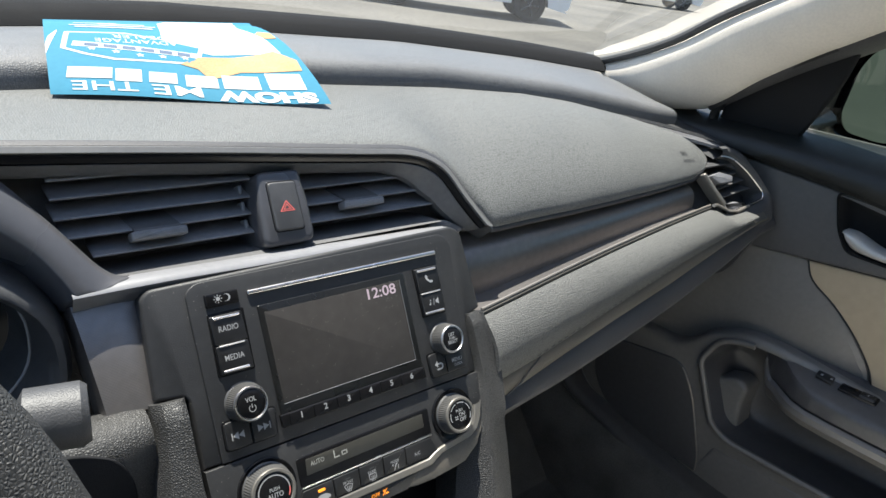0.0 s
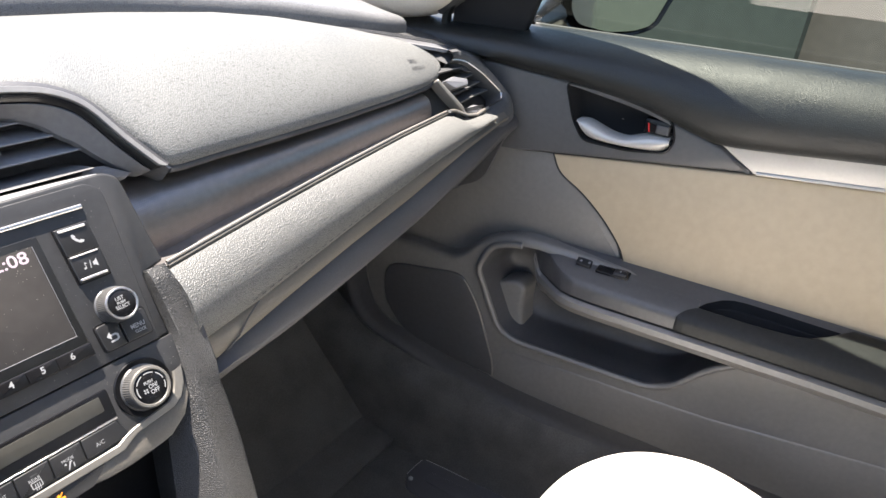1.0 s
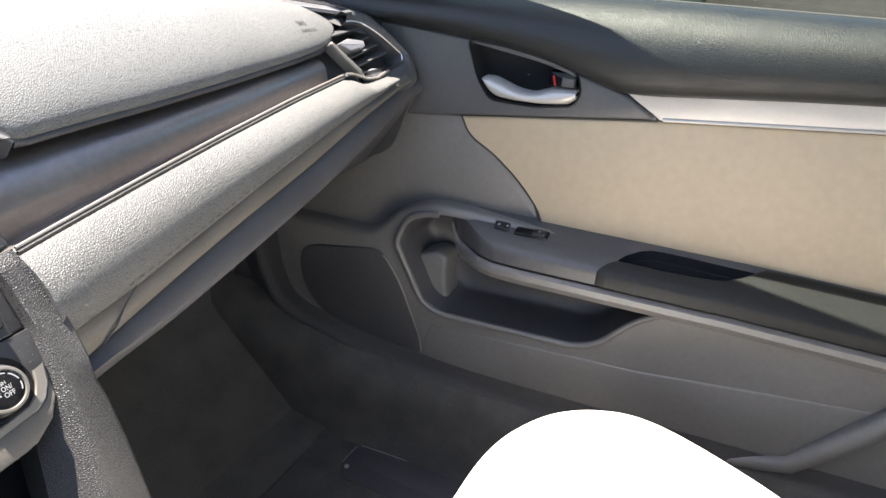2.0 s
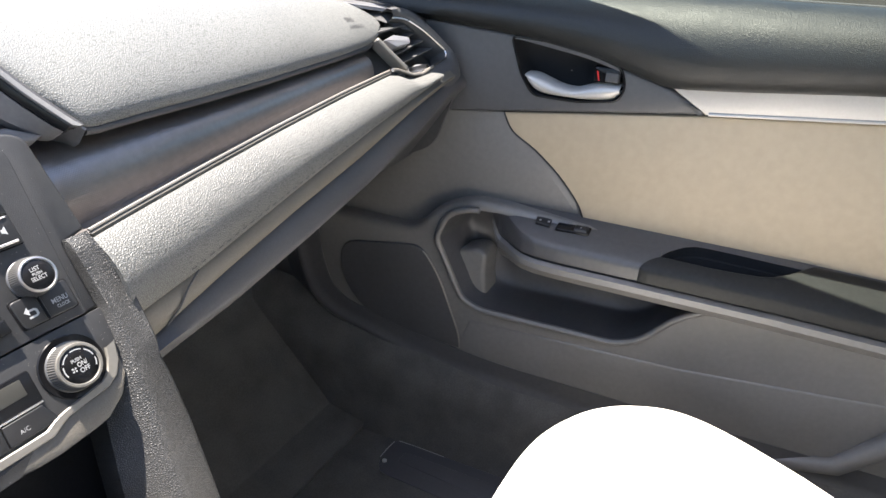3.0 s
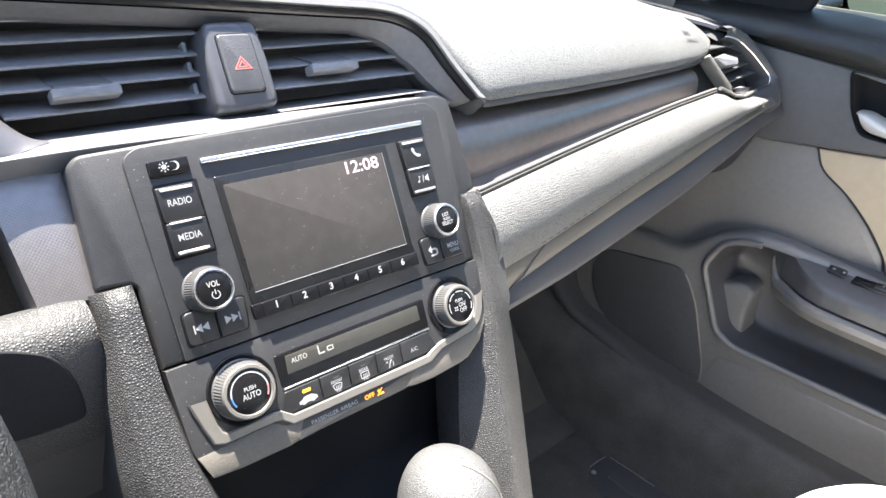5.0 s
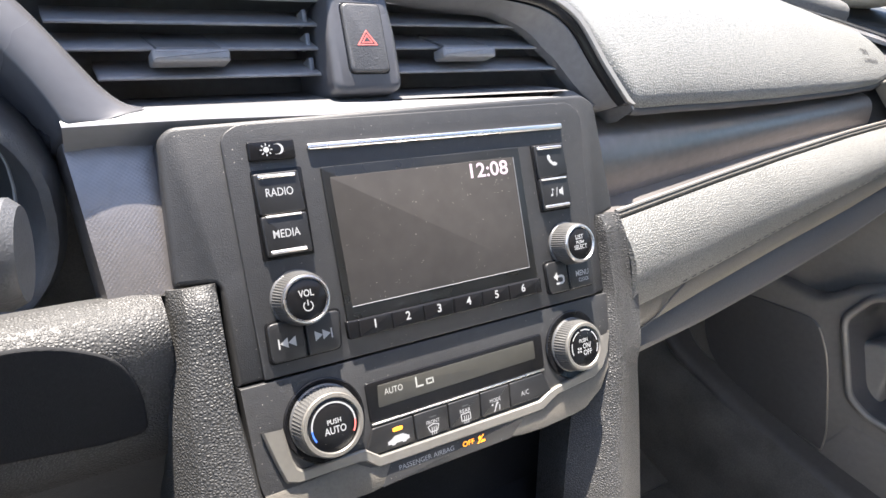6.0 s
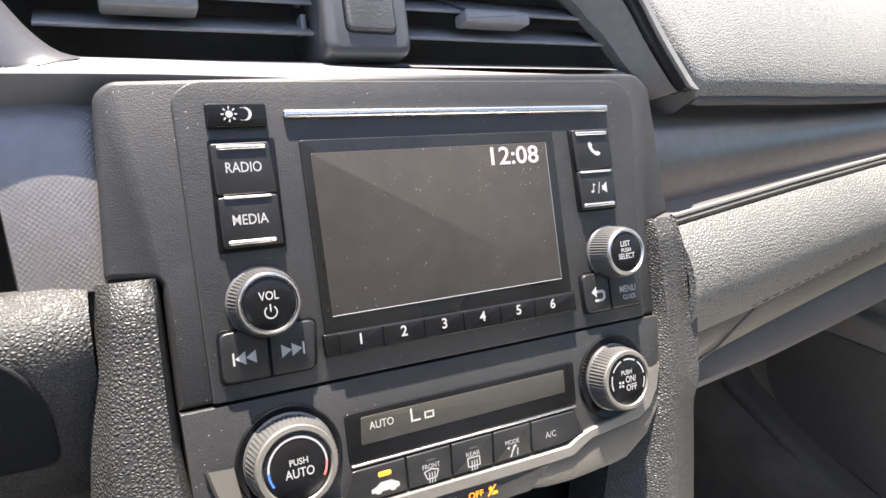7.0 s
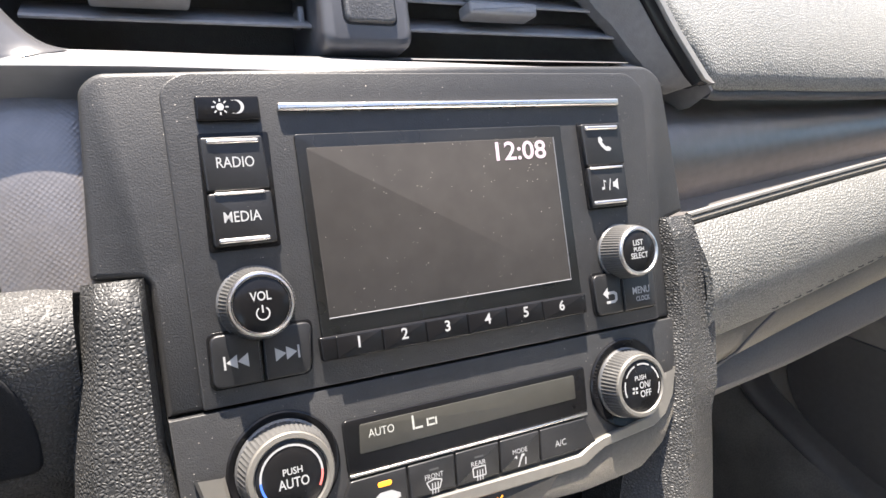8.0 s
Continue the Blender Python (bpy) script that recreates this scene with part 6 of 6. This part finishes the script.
part("lever", tube([(-0.33, -0.08, 0.983), (-0.26, -0.09, 0.983), (-0.212, -0.098, 0.982)], [0.008, 0.008, 0.0085], 14), DARK, stalk)
part("end_cap", tube([(-0.214, -0.0975, 0.982), (-0.212, -0.098, 0.982), (-0.192, -0.1015, 0.981), (-0.189, -0.102, 0.981)], [0.0095, 0.0135, 0.0140, 0.0120], 24), DARK, stalk, "rounded end of the stalk")
cluster = thing("instrument_cluster", pose(-0.37, 0.0, 0.97), "dark instrument binnacle behind the wheel", "instruments")
oval = lambda rx, rz, y: [(-0.378 + rx * math.copysign(abs(math.cos(a)) ** 0.8, math.cos(a)), y + 0.052 + 0.25 * rz * math.sin(a), 0.930 + rz * math.copysign(abs(math.sin(a)) ** 0.8, math.sin(a))) for a in np.linspace(0, 2 * math.pi, 65)[:-1]]
part("binnacle", sheet([oval(0.204, 0.082, 0.01), oval(0.202, 0.080, -0.026), oval(0.198, 0.077, -0.034), oval(0.194, 0.073, -0.034), oval(0.189, 0.068, -0.025), oval(0.181, 0.062, 0.02), oval(0.177, 0.058, 0.03)], closed=True), DARK, cluster, "dark rounded surround", smooth=60)
part("inner_line", tube(oval(0.184, 0.064, 0.0) + oval(0.184, 0.064, 0.0)[:1], 0.0009, 6), GREYPRINT, cluster)
part("dial_face", sheet([oval(0.188, 0.060, 0.03), oval(0.1, 0.03, 0.032), oval(0.003, 0.001, 0.033)], closed=True), CARGLASS, cluster, "dark switched-off dials")
part("hood", sheet([[(x, y, 1.0 + 0.035 * math.cos((x + 0.375) * 6.5) - 0.25 * (y - 0.02) ** 2 * 4) for y in (0.015, 0.03, 0.06, 0.1, 0.16)] for x in np.linspace(-0.60, -0.27, 12)], 0.012), ROLL, cluster, "charcoal hood", smooth=70)

# ---- brochure on the dash ----
paper = thing("brochure", pose(0, 0.3, 1.05), "teal and white printed brochure lying on the dash", "brochure")
C00, C10, C11, C01 = (Vector((-0.148, 0.176, 1.0475)), Vector((0.049, 0.124, 1.0465)), Vector((0.045, 0.285, 1.086)), Vector((-0.129, 0.299, 1.080)))


def leaf(s, t, up=0.0):
    p = (C00 * (1 - s) + C10 * s) * (1 - t) + (C01 * (1 - s) + C11 * s) * t
    return p + Vector((0, 0, up + 0.013 * math.sin(math.pi * min(1, t * 1.05)) ** 0.8 + 0.0012 * math.sin(7 * s) * (1 - t)))


def printed_leaf(polys, up, n=8):
    bm = bmesh.new()
    for poly in polys:
        s0, t0, s1, t1 = poly
        vs = [[bm.verts.new(leaf(s0 + (s1 - s0) * i / n, t0 + (t1 - t0) * j / n, up)) for i in range(n + 1)] for j in range(n + 1)]
        for j in range(n):
            for i in range(n):
                bm.faces.new((vs[j][i], vs[j][i + 1], vs[j + 1][i + 1], vs[j + 1][i]))
    return bm


part("leaf", printed_leaf([(0, 0, 1, 1)], 0.0, 48), TEAL, paper, "teal printed sheet")
lput = lambda u, v, w: leaf(u, v, w)


def print_on(name, outline, up, mat, label=""):
    """A printed field on the sheet, cut into small faces so that it follows the bend."""
    bm = flat([outline], up)
    for axis, steps in (((1, 0, 0), 24), ((0, 1, 0), 48)):
        for k in range(1, steps):
            c = [k / steps * a for a in axis]
            bmesh.ops.bisect_plane(bm, geom=bm.verts[:] + bm.edges[:] + bm.faces[:], plane_co=c, plane_no=axis)
    for v in bm.verts:
        v.co = leaf(*v.co)
    return part(name, bm, mat, paper, label)


print_on("white_field", [(0.44, 0.46), (0.50, 0.955), (0.55, 0.985), (0.90, 0.985), (0.86, 0.80), (0.92, 0.62), (0.93, 0.40), (0.62, 0.36)], 0.0003, PAPERWHITE)
print_on("white_field", [(0.0, 0.30), (0.045, 0.56), (0.05, 0.62), (0.012, 0.50), (0.0, 0.40)], 0.0003, PAPERWHITE)
print_on("amber_patch", [(0.47, 0.255), (0.56, 0.33), (0.70, 0.34), (0.80, 0.37), (0.90, 0.42), (0.975, 0.33), (0.965, 0.235), (0.80, 0.215), (0.70, 0.21), (0.56, 0.14), (0.53, 0.22)], 0.0005, AMBER, "pale orange printed patch")
print_on("amber_patch", [(0.90, 0.66), (0.935, 0.72), (0.99, 0.70), (0.985, 0.60), (0.93, 0.59)], 0.0005, AMBER, "pale orange printed patch")
print_on("small_bars", [(0.66, 0.45), (0.72, 0.47), (0.80, 0.44), (0.80, 0.425), (0.72, 0.45), (0.67, 0.435)], 0.0007, GREYPRINT, "grey printed curve")
for text, u0, u1, v0, v1, heavy in (("SHOW", 0.565, 0.955, 0.010, 0.066, 0.02), ("ME", 0.335, 0.51, 0.018, 0.080, 0.002), ("THE", 0.069, 0.285, 0.027, 0.086, 0.002)):
    part("lettering", words(text, v1 - v0, ((u0 + u1) / 2, (v0 + v1) / 2, 0.0005), lput, bold=heavy, flip=True, span=u1 - u0), PAPERWHITE, paper)
for u0, u1, v0, v1 in ((0.055, 0.205, 0.105, 0.188), (0.215, 0.305, 0.090, 0.182), (0.33, 0.43, 0.092, 0.170), (0.46, 0.58, 0.080, 0.165), (0.60, 0.745, 0.082, 0.178), (0.78, 0.93, 0.086, 0.205)):
    print_on("title_block", [(u0, v0), (u1, v0), (u1 + 0.01, v1), (u0 + 0.01, v1)], 0.0005, PAPERWHITE)
BADGE = [(0.05, 0.36), (0.13, 0.30), (0.23, 0.258), (0.545, 0.258), (0.60, 0.43), (0.31, 0.595), (0.075, 0.585)]
print_on("badge", BADGE, 0.0003, PAPERWHITE)
print_on("badge_field", [(0.325 + (u - 0.325) * 0.93, 0.41 + (v - 0.41) * 0.9) for u, v in BADGE], 0.0005, TEAL)
print_on("badge_bar", [(0.09, 0.385), (0.545, 0.315), (0.56, 0.36), (0.10, 0.44)], 0.0007, PAPERWHITE)
for k in range(6):
    u = 0.135 + 0.068 * k
    print_on("badge_block", [(u, 0.385 - 0.011 * k), (u + 0.05, 0.377 - 0.011 * k), (u + 0.053, 0.412 - 0.011 * k), (u + 0.003, 0.42 - 0.011 * k)], 0.0009, NAVYPRINT, "dark printed block")
for k in range(5):
    u, v = 0.16 + 0.085 * k, 0.335 - 0.012 * k + 0.012 * abs(k - 2)
    star = [(u + (0.018 if i % 2 == 0 else 0.008) * math.sin(i * math.pi / 5), v + (0.020 if i % 2 == 0 else 0.009) * math.cos(i * math.pi / 5)) for i in range(10)]
    part("star", flat([star], 0.0007, lput), PAPERWHITE, paper)
part("lettering", words("ADVANTAGE", 0.045, (0.34, 0.465, 0.0007), lput, flip=True, span=0.32), PAPERWHITE, paper)
part("lettering", words("DEALER", 0.05, (0.36, 0.53, 0.0007), lput, flip=True, span=0.22), PAPERWHITE, paper)
for u0, u1, v in ((0.12, 0.44, 0.69), (0.10, 0.46, 0.74), (0.22, 0.42, 0.79), (0.12, 0.30, 0.82)):
    print_on("small_print", [(u0, v), (u1, v), (u1, v + 0.018), (u0, v + 0.018)], 0.0005, PAPERWHITE)


# ---- parked cars ----
def parked_car(paint, label):
    car = thing("parked_car", Matrix(), label, "car", "parked cars")
    prof = [(-2.2, 0.35), (-2.25, 0.7), (-2.1, 0.95), (-1.6, 1.02), (-1.0, 1.5), (0.7, 1.52), (1.35, 1.0), (2.0, 0.88), (2.2, 0.6), (2.15, 0.3)]
    wells = [[(x + 0.38 * math.cos(a), 0.32 + 0.38 * math.sin(a)) for a in np.linspace(0.0, math.pi, 12)] for x in (-1.35, 1.35)]
    low = [(2.15, 0.25)] + wells[1] + wells[0] + [(-2.2, 0.28)]
    outline = rounded(prof, 0.08) + low
    part("body", slab(outline, -0.85, 0.85, 0.06, lambda u, v, w: Vector((u, w, v))), paint, car)
    for s in (-1, 1):
        part("side_window", slab(rounded([(-1.35, 1.05), (-0.9, 1.43), (0.6, 1.45), (1.1, 1.05)], 0.06), 0, 0.02, 0.005, lambda u, v, w: Vector((u, s * (0.845 + w), v))), CARGLASS, car)
        part("door_handle", block(-0.3, -0.1, s * 0.86 - 0.01, s * 0.86 + 0.01, 0.88, 0.91, 0.005), paint, car)
        for x in (-1.35, 1.35):
            wh = part("wheel", lathe([(0.22, -0.11), (0.31, -0.11), (0.325, -0.08), (0.325, 0.08), (0.31, 0.11), (0.22, 0.11)], (x, 0.325), 32, put=lambda u, v, w: Vector((u, s * 0.76 + w, v))), TYRE, car)
            rimd = part("rim", lathe([(0.21, 0.08), (0.215, 0.112), (0.19, 0.115), (0.17, 0.09)], (x, 0.325), 32, put=lambda u, v, w: Vector((u, s * (0.76 + w), v))), CARGLASS, wh)
            for q in range(5):
                a = q * 2 * math.pi / 5
                part("spoke", tube([(x, s * 0.875, 0.325), (x + 0.2 * math.cos(a), s * 0.875, 0.325 + 0.2 * math.sin(a))], [0.035, 0.028], 6, flat=0.4), RIM, wh)
    return car


first = parked_car(CARWHITE, "white parked car seen through the windscreen")
first.matrix_world = pose(9.25, 11.0, 0, 0, 0, -35)
copy_thing(first, pose(25.6, 18.0, 0, 0, 0, -35))
copy_thing(first, pose(15.5, 24.5, 0, 0, 0, -28))
